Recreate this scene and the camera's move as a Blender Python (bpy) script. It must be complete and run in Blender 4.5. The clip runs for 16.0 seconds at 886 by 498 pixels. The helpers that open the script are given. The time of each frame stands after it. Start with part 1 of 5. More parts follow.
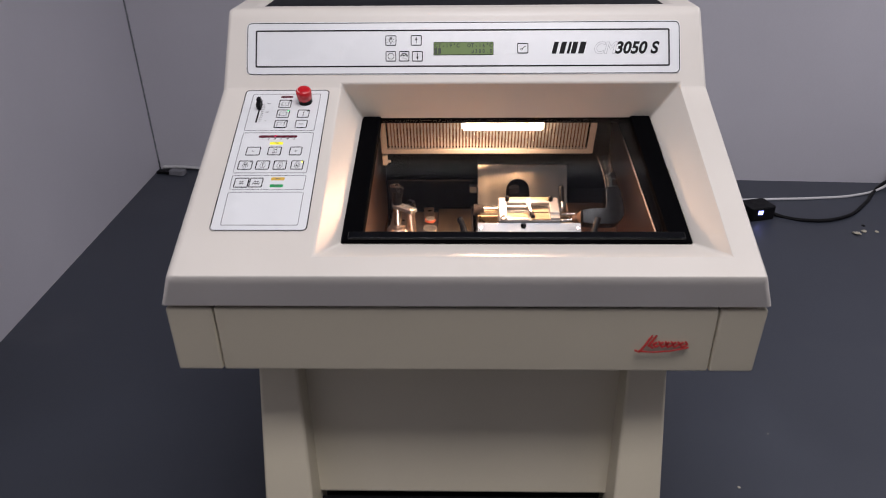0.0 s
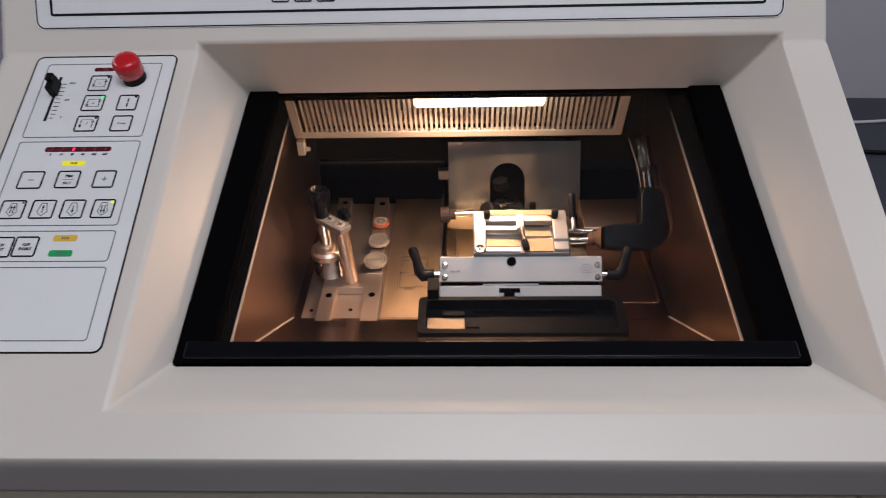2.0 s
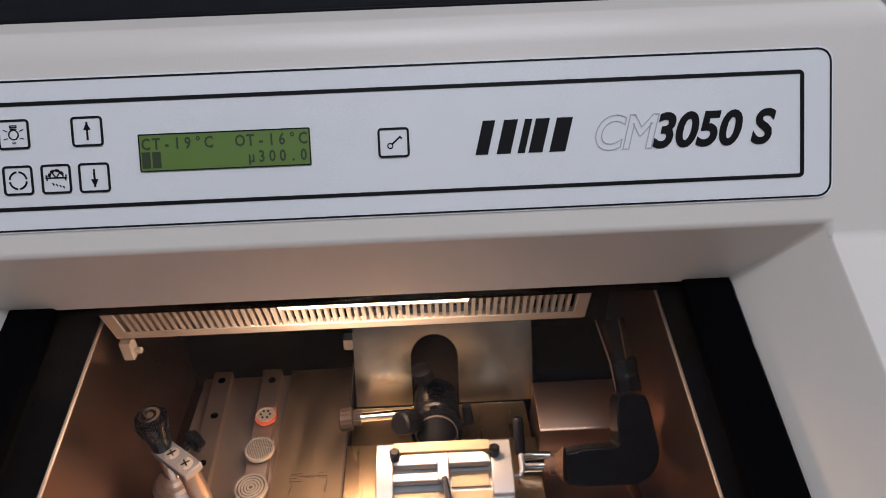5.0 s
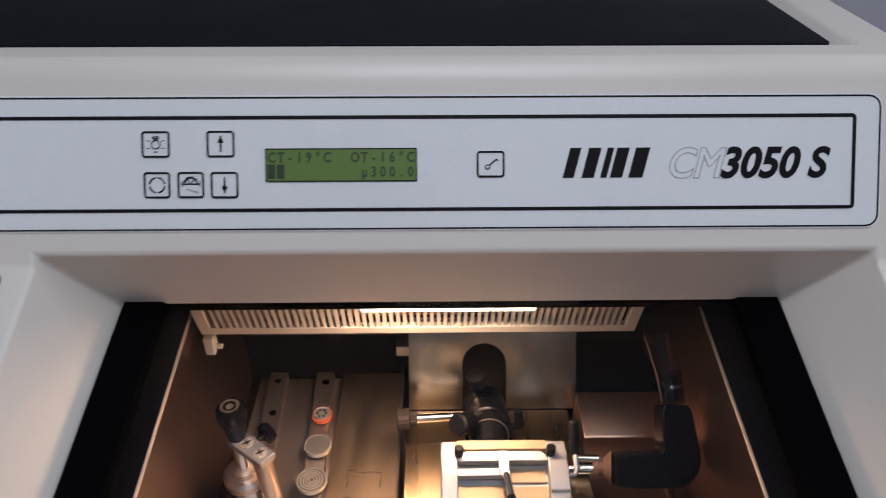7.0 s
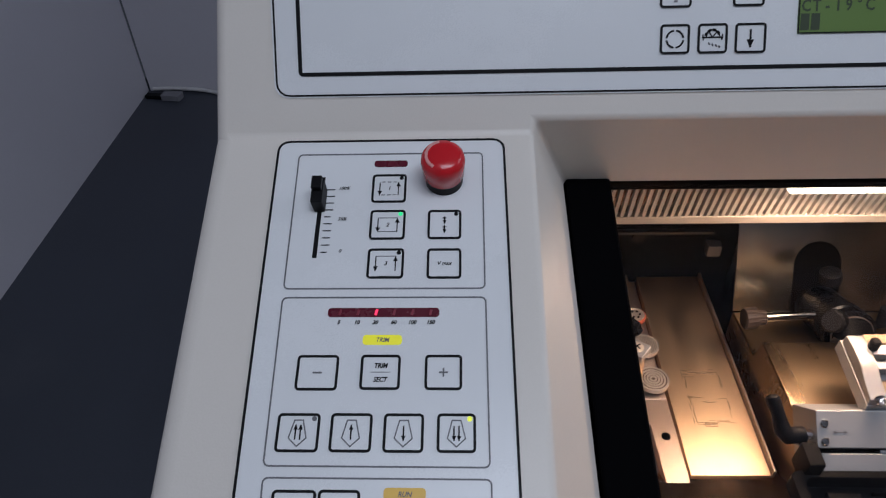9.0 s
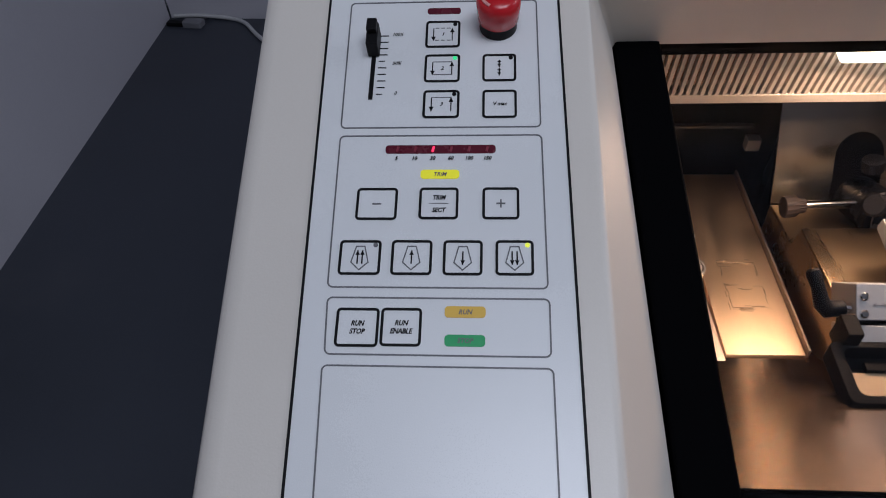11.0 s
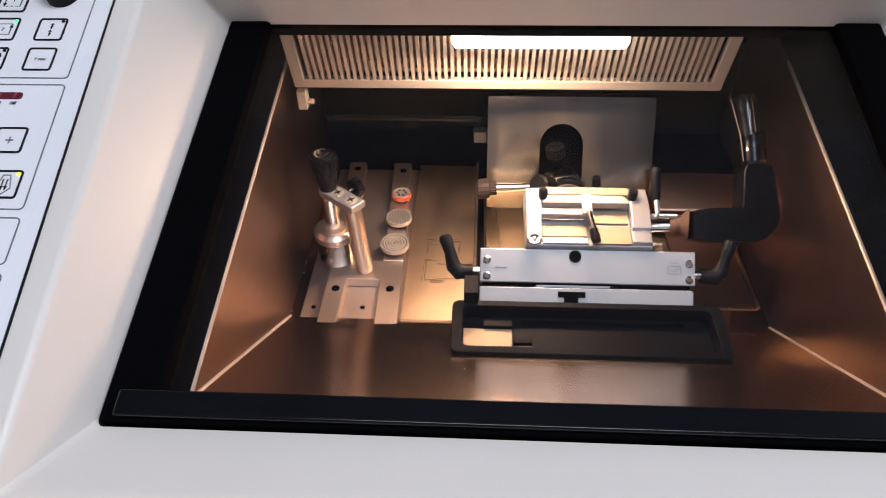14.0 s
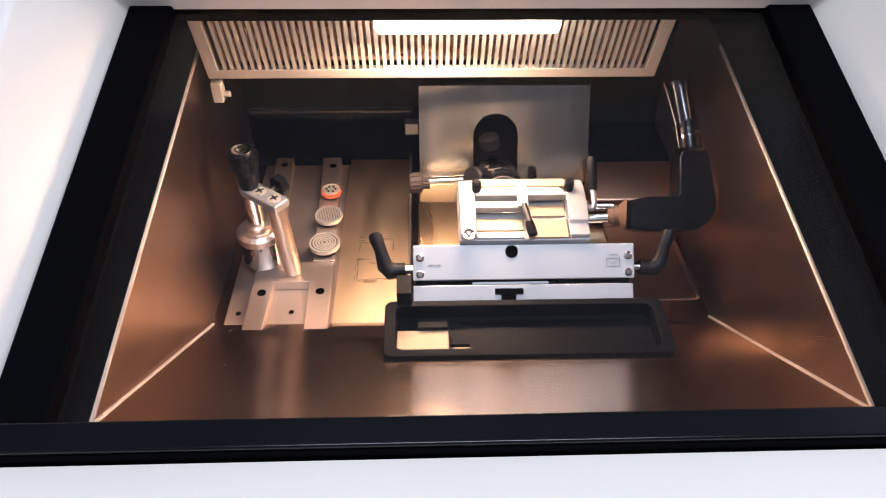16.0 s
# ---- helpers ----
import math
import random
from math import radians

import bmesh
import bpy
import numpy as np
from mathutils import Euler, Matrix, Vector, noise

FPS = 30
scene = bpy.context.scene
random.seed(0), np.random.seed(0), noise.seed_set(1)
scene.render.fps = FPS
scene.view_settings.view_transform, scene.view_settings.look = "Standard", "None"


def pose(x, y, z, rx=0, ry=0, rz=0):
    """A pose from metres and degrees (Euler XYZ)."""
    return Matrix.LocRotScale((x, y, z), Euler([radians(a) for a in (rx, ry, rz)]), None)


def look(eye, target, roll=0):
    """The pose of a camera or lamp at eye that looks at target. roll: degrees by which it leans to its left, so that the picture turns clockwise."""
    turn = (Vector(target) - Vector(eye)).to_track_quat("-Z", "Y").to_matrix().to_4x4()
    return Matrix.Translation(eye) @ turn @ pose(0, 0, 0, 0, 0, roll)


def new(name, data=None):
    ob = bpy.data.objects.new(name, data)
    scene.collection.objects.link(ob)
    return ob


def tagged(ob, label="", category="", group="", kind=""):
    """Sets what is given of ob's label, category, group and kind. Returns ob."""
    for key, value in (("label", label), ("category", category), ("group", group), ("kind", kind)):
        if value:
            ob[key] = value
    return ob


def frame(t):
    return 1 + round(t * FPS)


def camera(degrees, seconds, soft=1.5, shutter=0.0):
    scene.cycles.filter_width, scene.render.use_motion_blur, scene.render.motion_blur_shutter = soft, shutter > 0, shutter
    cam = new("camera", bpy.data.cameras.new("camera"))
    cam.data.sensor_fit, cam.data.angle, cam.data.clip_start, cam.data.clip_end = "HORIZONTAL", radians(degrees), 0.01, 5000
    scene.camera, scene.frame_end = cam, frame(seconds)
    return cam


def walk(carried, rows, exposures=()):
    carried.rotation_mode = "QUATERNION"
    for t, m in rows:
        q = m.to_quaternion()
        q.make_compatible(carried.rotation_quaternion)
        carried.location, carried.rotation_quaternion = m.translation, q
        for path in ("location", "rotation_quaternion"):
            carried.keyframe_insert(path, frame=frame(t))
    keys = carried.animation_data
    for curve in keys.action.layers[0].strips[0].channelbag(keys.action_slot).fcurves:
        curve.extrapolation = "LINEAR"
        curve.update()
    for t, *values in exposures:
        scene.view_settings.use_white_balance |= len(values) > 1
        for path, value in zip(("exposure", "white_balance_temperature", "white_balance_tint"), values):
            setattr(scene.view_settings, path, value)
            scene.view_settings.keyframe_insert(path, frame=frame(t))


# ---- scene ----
cam = camera(65.2, 16.0, soft=1.0, shutter=0.3)
PATH = [
    (0, (-0.008, -0.767, 1.213), (-0.051, 0.99, 0.258), -0.6),
    (0.5, (-0.039, -0.605, 1.208), (0.006, 1.135, 0.222), -1.1),
    (1, (-0.038, -0.495, 1.186), (0.025, 1.195, 0.118), -1.1),
    (1.5, (0.005, -0.378, 1.17), (-0.04, 1.26, 0.024), -2.4),
    (2, (0.057, -0.288, 1.155), (-0.013, 1.293, -0.068), -1.9),
    (2.5, (0.08, -0.236, 1.147), (-0.016, 1.304, -0.125), -2.6),
    (3, (0.084, -0.147, 1.131), (0.061, 1.395, -0.142), -2.3),
    (3.5, (0.1, -0.067, 1.129), (0.106, 1.52, -0.088), -2.4),
    (4, (0.099, -0.012, 1.14), (0.138, 1.593, -0.052), -2.4),
    (4.2, (0.105, -0.003, 1.137), (0.143, 1.626, -0.023), -2.4),
    (6.3, (0.12, 0.031, 1.157), (0.147, 1.636, -0.037), -1.1),
    (6.5, (0.1, 0.014, 1.15), (0.19, 1.656, 0.012), 0.3),
    (7, (0.06, -0.023, 1.167), (0.085, 1.632, 0.044), 0.1),
    (7.5, (-0.018, -0.063, 1.166), (-0.049, 1.605, 0.062), 1.3),
    (8, (-0.128, -0.042, 1.153), (-0.183, 1.579, -0.018), -1.7),
    (8.5, (-0.203, -0.027, 1.132), (-0.287, 1.546, -0.1), -2.6),
    (9, (-0.234, -0.022, 1.117), (-0.325, 1.521, -0.152), -2.5),
    (9.5, (-0.251, -0.024, 1.1), (-0.356, 1.481, -0.213), -2.6),
    (9.7, (-0.255, -0.029, 1.093), (-0.376, 1.451, -0.246), -3.1),
    (11.8, (-0.253, -0.074, 1.054), (-0.406, 1.363, -0.329), -4.1),
    (12, (-0.246, -0.072, 1.045), (-0.388, 1.369, -0.335), -5.0),
    (12.5, (-0.202, -0.075, 1.05), (-0.275, 1.338, -0.364), -4.5),
    (13, (-0.096, -0.096, 1.056), (-0.131, 1.336, -0.34), -2.5),
    (13.5, (-0.008, -0.125, 1.066), (-0.097, 1.37, -0.259), 0.5),
    (14, (0.024, -0.126, 1.065), (-0.077, 1.372, -0.257), -1.4),
    (14.5, (0.031, -0.118, 1.046), (0.05, 1.349, -0.313), -1.5),
    (15, (0.025, -0.109, 1.037), (0.103, 1.354, -0.325), -1.7),
    (15.5, (0.021, -0.107, 1.041), (0.078, 1.372, -0.304), 0.2),
    (16, (0.034, -0.1, 1.047), (0.093, 1.387, -0.29), 0.8),
]
EXPOSURES = [(0.0, 0.12, 6750, 18), (0.5, -0.1, 6650, 19), (1.5, -0.45, 6500, 17), (2.5, -0.42, 6450, 15), (3.0, 0.02, 6250, 15), (3.5, 0.1, 6250, 15), (4.0, -0.26, 6250, 15), (6.5, -0.42, 6150, 14), (7.0, -0.45, 6100, 14),
             (8.0, -0.66, 5950, 13), (9.0, -0.74, 5850, 13), (12.2, -0.76, 6000, 15), (13.0, -0.58, 6050, 15), (13.5, -0.1, 6050, 15), (14.0, 0.1, 6050, 15), (15.0, 0.34, 5850, 14), (16.0, 0.58, 5800, 14)]
walk(cam, [(t, look(eye, target, roll)) for t, eye, target, roll in PATH], EXPOSURES)

# ---- light ----
world = bpy.data.worlds.new("world")
scene.world = world
world.use_nodes = True
world.node_tree.nodes["Background"].inputs[0].default_value = (0.75, 0.82, 1.0, 1)
world.node_tree.nodes["Background"].inputs[1].default_value = 0.05


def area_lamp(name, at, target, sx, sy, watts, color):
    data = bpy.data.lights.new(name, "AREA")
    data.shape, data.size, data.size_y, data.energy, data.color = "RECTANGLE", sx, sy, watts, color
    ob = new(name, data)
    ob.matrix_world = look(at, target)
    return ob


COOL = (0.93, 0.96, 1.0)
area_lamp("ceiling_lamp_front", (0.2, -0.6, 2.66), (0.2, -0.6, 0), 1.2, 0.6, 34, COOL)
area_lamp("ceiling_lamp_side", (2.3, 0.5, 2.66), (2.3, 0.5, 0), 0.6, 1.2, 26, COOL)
area_lamp("chamber_lamp", (0.070, 0.402, 0.806), (0.045, 0.27, 0.59), 0.14, 0.02, 1.6, (1.0, 0.62, 0.37))


# ---- materials ----
def material(name, color, rough=0.5, metal=0.0, vary=0.08, scale=12.0, bump=0.0, bump_scale=300.0, stretch=None, stain=None, stain_at=(0.55, 0.7), coat=0.0, spec=0.5):
    """Principled surface with colour and gloss that vary at two scales, fine relief, and stains if wanted."""
    m = bpy.data.materials.new(name)
    m.use_nodes = True
    n, l = m.node_tree.nodes, m.node_tree.links
    p = n["Principled BSDF"]
    p.inputs["Metallic"].default_value = metal
    p.inputs["Coat Weight"].default_value = coat
    p.inputs["Specular IOR Level"].default_value = spec
    tc = n.new("ShaderNodeTexCoord")
    mp = n.new("ShaderNodeMapping")
    mp.inputs["Scale"].default_value = stretch or (1, 1, 1)
    l.new(tc.outputs["Object"], mp.inputs[0])
    big, fine = n.new("ShaderNodeTexNoise"), n.new("ShaderNodeTexNoise")
    for node, s, d in ((big, scale, 4), (fine, bump_scale, 3)):
        node.inputs["Scale"].default_value, node.inputs["Detail"].default_value = s, d
        l.new(mp.outputs[0], node.inputs["Vector"])
    add = n.new("ShaderNodeMath")
    add.operation = "MULTIPLY_ADD"
    l.new(fine.outputs[0], add.inputs[0])
    add.inputs[1].default_value = 0.35
    l.new(big.outputs[0], add.inputs[2])
    ramp = n.new("ShaderNodeMapRange")
    ramp.inputs[1].default_value, ramp.inputs[2].default_value = 0.35, 1.0
    ramp.inputs[3].default_value, ramp.inputs[4].default_value = 1 - vary, 1 + vary
    l.new(add.outputs[0], ramp.inputs[0])
    mul = n.new("ShaderNodeVectorMath")
    mul.operation = "SCALE"
    mul.inputs[0].default_value = color
    l.new(ramp.outputs[0], mul.inputs["Scale"])
    out = mul.outputs[0]
    if stain:
        st = n.new("ShaderNodeTexNoise")
        st.inputs["Scale"].default_value, st.inputs["Detail"].default_value = scale * 0.6, 6
        l.new(tc.outputs["Object"], st.inputs["Vector"])
        sr = n.new("ShaderNodeMapRange")
        sr.inputs[1].default_value, sr.inputs[2].default_value = stain_at
        l.new(st.outputs[0], sr.inputs[0])
        mx = n.new("ShaderNodeMix")
        mx.data_type = "RGBA"
        l.new(sr.outputs[0], mx.inputs[0])
        l.new(out, mx.inputs[6])
        mx.inputs[7].default_value = (*stain, 1)
        out = mx.outputs[2]
    l.new(out, p.inputs["Base Color"])
    rr = n.new("ShaderNodeMapRange")
    rr.inputs[1].default_value, rr.inputs[2].default_value = 0.3, 0.9
    rr.inputs[3].default_value, rr.inputs[4].default_value = rough * 0.8, min(1, rough * 1.2)
    l.new(add.outputs[0], rr.inputs[0])
    l.new(rr.outputs[0], p.inputs["Roughness"])
    if bump:
        b = n.new("ShaderNodeBump")
        b.inputs["Strength"].default_value, b.inputs["Distance"].default_value = bump, 0.001
        l.new(fine.outputs[0], b.inputs["Height"])
        l.new(b.outputs[0], p.inputs["Normal"])
    return m


def glowing(name, color, strength):
    m = bpy.data.materials.new(name)
    m.use_nodes = True
    p = m.node_tree.nodes["Principled BSDF"]
    p.inputs["Base Color"].default_value = (*color, 1)
    p.inputs["Emission Color"].default_value = (*color, 1)
    p.inputs["Emission Strength"].default_value = strength
    return m


def clear(name, tint, ior, rough):
    """Clear sheet: what lies behind shows through, and the gloss follows the angle."""
    m = bpy.data.materials.new(name)
    m.use_nodes = True
    n, l = m.node_tree.nodes, m.node_tree.links
    n.remove(n["Principled BSDF"])
    lw, pw, sc, tr, gl, mx = (n.new("ShaderNode" + k) for k in ("LayerWeight", "Math", "Math", "BsdfTransparent", "BsdfGlossy", "MixShader"))
    base = ((ior - 1) / (ior + 1)) ** 2
    lw.inputs["Blend"].default_value = 0.5
    pw.operation, pw.inputs[1].default_value = "POWER", 5.0
    sc.operation, sc.inputs[1].default_value, sc.inputs[2].default_value = "MULTIPLY_ADD", 1 - base, base
    tr.inputs["Color"].default_value = (*tint, 1)
    gl.inputs["Roughness"].default_value = rough
    l.new(lw.outputs["Facing"], pw.inputs[0])
    l.new(pw.outputs[0], sc.inputs[0])
    l.new(sc.outputs[0], mx.inputs[0])
    l.new(tr.outputs[0], mx.inputs[1])
    l.new(gl.outputs[0], mx.inputs[2])
    l.new(mx.outputs[0], n["Material Output"].inputs[0])
    return m


CREAM = material("cream_paint", (0.66, 0.62, 0.56), 0.38, vary=0.05, scale=5, bump=0.07, bump_scale=900)
# darker, yellower copy of the cream: shade below the deck is in it
CREAM_LOW = material("cream_paint_shaded", (0.61, 0.55, 0.415), 0.42, vary=0.06, scale=4, bump=0.2, bump_scale=700)
FOIL = material("keypad_foil", (0.73, 0.745, 0.75), 0.26, vary=0.03, scale=8, bump=0.08, bump_scale=1500)
INK = material("black_ink", (0.007, 0.007, 0.008), 0.5, spec=0.12)
GREY_INK = material("grey_ink", (0.13, 0.13, 0.14), 0.5)
PALE_INK = material("pale_grey_ink", (0.42, 0.43, 0.45), 0.5)
BLACK = material("black_plastic", (0.005, 0.005, 0.006), 0.26, vary=0.3, scale=20, spec=0.16)
FRAME_BLACK = material("black_frame_plastic", (0.0025, 0.0028, 0.004), 0.20, vary=0.3, scale=6, spec=0.22, bump_scale=40)
FOAM = material("black_foam", (0.002, 0.002, 0.0022), 0.9, vary=0.1, scale=4, bump_scale=9, spec=0.0)
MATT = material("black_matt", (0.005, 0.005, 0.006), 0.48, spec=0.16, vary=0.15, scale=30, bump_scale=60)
ELBOW = material("black_padded_plastic", (0.003, 0.003, 0.0034), 0.22, spec=0.16, vary=0.2, scale=20, bump_scale=60)
RUBBER = material("black_rubber_mat", (0.005, 0.006, 0.008), 0.5, spec=0.12, vary=0.3, scale=10, bump=0.12, bump_scale=500)
# one liner steel: walls coloured darker, floor lighter, for the light on them
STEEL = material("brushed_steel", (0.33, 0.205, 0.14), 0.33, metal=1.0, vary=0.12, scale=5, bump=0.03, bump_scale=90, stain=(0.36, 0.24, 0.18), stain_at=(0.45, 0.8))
STEEL_FLOOR = material("lighter_steel_floor", (0.60, 0.445, 0.345), 0.20, metal=1.0, vary=0.12, scale=6, bump_scale=80, stain=(0.50, 0.37, 0.285), stain_at=(0.35, 0.75))
# the lamp's golden reflection on the bed is put into this colour
GOLD_STEEL = material("golden_steel", (0.38, 0.28, 0.175), 0.28, metal=1.0, vary=0.12, scale=9, bump=0.04, bump_scale=180, stretch=(6, 1, 1), stain=(0.42, 0.30, 0.18), stain_at=(0.55, 0.75))
TAN_STEEL = material("rubbed_tan_steel", (0.84, 0.63, 0.42), 0.37, metal=1.0, vary=0.14, scale=9, bump=0.03, bump_scale=180, stretch=(5, 1, 1), stain=(0.36, 0.25, 0.15), stain_at=(0.55, 0.72))
# rims and seams are paler than the liner's walls
BRIGHT_EDGE = material("pale_liner_edge", (0.80, 0.70, 0.62), 0.35, metal=0.6, vary=0.15, scale=60)
TRAY_BLACK = material("dull_black_plastic", (0.004, 0.004, 0.0045), 0.5, spec=0.05, vary=0.3, scale=15, bump_scale=60)
FRAME_DULL = material("dull_black_frame", (0.002, 0.002, 0.0025), 0.65, spec=0.01, vary=0.2, scale=8, bump_scale=50)
WEIGHT = material("dark_polished_steel", (0.36, 0.34, 0.33), 0.12, metal=1.0, vary=0.1)
# pure black that draws the dark depth of holes, slots and the gap
DEEP_BLACK = material("hole_black", (0.0012, 0.0012, 0.0012), 0.9, spec=0.0, vary=0.2)
# discs' ground coloured darker, so grooves between the ridges look shaded
DISC_DARK = material("shaded_disc_ground", (0.20, 0.16, 0.13), 0.4, metal=0.8)
STEEL_SMOOTH = material("smooth_steel", (0.54, 0.44, 0.37), 0.36, metal=0.9, vary=0.12, scale=18, bump=0.06, bump_scale=400)
PLATE = material("polished_plate", (0.58, 0.53, 0.43), 0.22, metal=1.0, vary=0.22, scale=7, bump_scale=120, stretch=(9, 1, 1))
CHROME = material("chrome", (0.72, 0.70, 0.68), 0.14, metal=1.0, vary=0.06)
ALU = material("grey_anodised", (0.35, 0.365, 0.38), 0.42, metal=0.35, vary=0.06, scale=25, bump=0.08, bump_scale=900)
ALU_LIGHT = material("satin_aluminium", (0.34, 0.34, 0.345), 0.36, metal=0.55, vary=0.06, scale=25, bump=0.06, bump_scale=900)
BRASS = material("pale_brass", (0.30, 0.22, 0.135), 0.6, metal=0.35, vary=0.1)
RED = material("red_plastic", (0.52, 0.012, 0.018), 0.22, vary=0.06)
DARK_RED = material("dark_red_lens", (0.10, 0.010, 0.022), 0.25, vary=0.2, scale=80)
ORANGE = material("orange_plastic", (0.70, 0.15, 0.07), 0.35)
WALL = material("white_wall_paint", (0.61, 0.60, 0.645), 0.7, vary=0.06, scale=1.5, bump=0.25, bump_scale=160)
FLOOR = material("blue_grey_vinyl", (0.046, 0.053, 0.070), 0.42, vary=0.16, scale=3, bump=0.25, bump_scale=240, stain=(0.075, 0.08, 0.095), stain_at=(0.62, 0.85))
CEILING = material("ceiling_tile", (0.80, 0.81, 0.84), 0.8, vary=0.05, scale=2, bump=0.3, bump_scale=90)
WHITE_CABLE = material("white_cable", (0.66, 0.66, 0.66), 0.4)
LCD_GREEN = glowing("lcd_green", (0.085, 0.155, 0.022), 0.11)
LCD_INK = material("lcd_ink", (0.018, 0.035, 0.008), 0.5)
YELLOW = glowing("yellow_lit_label", (0.85, 0.80, 0.02), 0.35)
AMBER = material("amber_label", (0.72, 0.45, 0.06), 0.35)
GREEN = material("green_label", (0.005, 0.34, 0.10), 0.35)
GREEN_LED = glowing("green_led", (0.05, 0.9, 0.25), 1.0)
YELLOW_LED = glowing("yellow_led", (0.9, 0.95, 0.05), 0.8)
RED_LED = glowing("red_led", (1.0, 0.03, 0.09), 2.2)
BLUE_LED = glowing("blue_led", (0.25, 0.3, 1.0), 6.0)
TUBE = glowing("lamp_tube", (1.0, 0.80, 0.56), 12.0)
GLASS = clear("window_glass", (0.97, 0.975, 0.98), 1.40, 0.0)
HOSE_CLEAR = clear("clear_hose", (0.62, 0.57, 0.55), 1.5, 0.05)
DISC = material("satin_disc_steel", (0.64, 0.58, 0.50), 0.34, metal=0.6, vary=0.1)
DUST = material("pale_crumb", (0.50, 0.46, 0.36), 0.9)
PALE_RED = material("pale_red_print", (0.75, 0.35, 0.33), 0.3)
LOGO_RED = material("red_logo_ink", (0.50, 0.035, 0.03), 0.4)


# ---- building tools ----
def part(name, bm, mats, parent=None, label="", smooth=35, bevel=0.0, seg=2, limit=30):
    """Links a bmesh as one mesh object, under a thing or part if given."""
    bmesh.ops.recalc_face_normals(bm, faces=bm.faces[:])
    me = bpy.data.meshes.new(name)
    bm.to_mesh(me)
    bm.free()
    for m in mats if isinstance(mats, (list, tuple)) else [mats]:
        me.materials.append(m)
    for poly in me.polygons:
        poly.use_smooth = True
    me.set_sharp_from_angle(angle=radians(smooth))
    ob = new(name, me)
    if bevel:
        mod = ob.modifiers.new("edge", "BEVEL")
        mod.width, mod.segments, mod.limit_method, mod.angle_limit = bevel, seg, "ANGLE", radians(limit)
        mod.harden_normals = True
    if parent:
        ob.parent = parent
    if label:
        ob["label"] = label
    return ob


def thing(name, label, category, group="", kind=""):
    return tagged(new(name), label, category, group, kind)


def face(bm, pts, mi=0):
    f = bm.faces.new([bm.verts.new(p) for p in pts])
    f.material_index = mi
    return f


def prism(bm, pts, z0, z1, m=Matrix(), mi=0):
    """An outline in the plane of m, from height z0 to z1."""
    lo = [bm.verts.new(m @ Vector((x, y, z0))) for x, y in pts]
    hi = [bm.verts.new(m @ Vector((x, y, z1))) for x, y in pts]
    k = len(pts)
    faces = [bm.faces.new(hi), bm.faces.new(lo[::-1])] + [bm.faces.new((lo[i], lo[(i + 1) % k], hi[(i + 1) % k], hi[i])) for i in range(k)]
    for f in faces:
        f.material_index = mi


def box(bm, x0, x1, y0, y1, z0, z1, m=Matrix(), mi=0):
    prism(bm, [(x0, y0), (x1, y0), (x1, y1), (x0, y1)], z0, z1, m, mi)


def rounded(x0, x1, y0, y1, r, k=4):
    pts = []
    for cx, cy, a in ((x1 - r, y1 - r, 0), (x0 + r, y1 - r, 90), (x0 + r, y0 + r, 180), (x1 - r, y0 + r, 270)):
        pts += [(cx + r * math.cos(radians(a + 90 * i / k)), cy + r * math.sin(radians(a + 90 * i / k))) for i in range(k + 1)]
    return pts


def ring(bm, outer, inner, z0, z1, m=Matrix(), mi=0):
    """A frame between two outlines of as many points."""
    k = len(outer)
    rows = [[bm.verts.new(m @ Vector((x, y, z))) for x, y in pts] for pts, z in ((outer, z0), (outer, z1), (inner, z1), (inner, z0))]
    for a in range(4):
        b = (a + 1) % 4
        for i in range(k):
            j = (i + 1) % k
            bm.faces.new((rows[a][i], rows[a][j], rows[b][j], rows[b][i])).material_index = mi


def line_frame(bm, x0, x1, y0, y1, r, w, z0, z1, m=Matrix(), mi=0):
    ring(bm, rounded(x0, x1, y0, y1, r), rounded(x0 + w, x1 - w, y0 + w, y1 - w, max(r - w, 0.0004)), z0, z1, m, mi)


def rod(bm, stations, k=20, m=Matrix(), mi=0, flute=0.0):
    """A turned or swept body through stations (point, radius); flute: depth of the grip's grooves."""
    pts = [Vector(p) for p, r in stations]
    rows, side = [], None
    for i, (p, (_, r)) in enumerate(zip(pts, stations)):
        before = next((pts[j] for j in range(i - 1, -1, -1) if (p - pts[j]).length > 1e-6), None)
        after = next((pts[j] for j in range(i + 1, len(pts)) if (pts[j] - p).length > 1e-6), None)
        way = ((p - before).normalized() if before else Vector()) + ((after - p).normalized() if after else Vector())
        way.normalize()
        if side is None:
            side = way.cross(Vector((0, 0, 1)) if abs(way.z) < 0.9 else Vector((1, 0, 0))).normalized()
        side = (side - way * side.dot(way)).normalized()
        up = way.cross(side)
        rows.append([bm.verts.new(m @ (p + (r - flute * (a % 2)) * (math.cos(math.tau * a / k) * side + math.sin(math.tau * a / k) * up))) for a in range(k)])
    faces = [bm.faces.new((a[i], a[(i + 1) % k], b[(i + 1) % k], b[i])) for a, b in zip(rows, rows[1:]) for i in range(k)]
    faces += [bm.faces.new(rows[0][::-1]), bm.faces.new(rows[-1])]
    for f in faces:
        f.material_index = mi


def arc_pts(cx, cy, r, a0, a1, k):
    return [(cx + r * math.cos(radians(a0 + (a1 - a0) * i / k)), cy + r * math.sin(radians(a0 + (a1 - a0) * i / k))) for i in range(k + 1)]


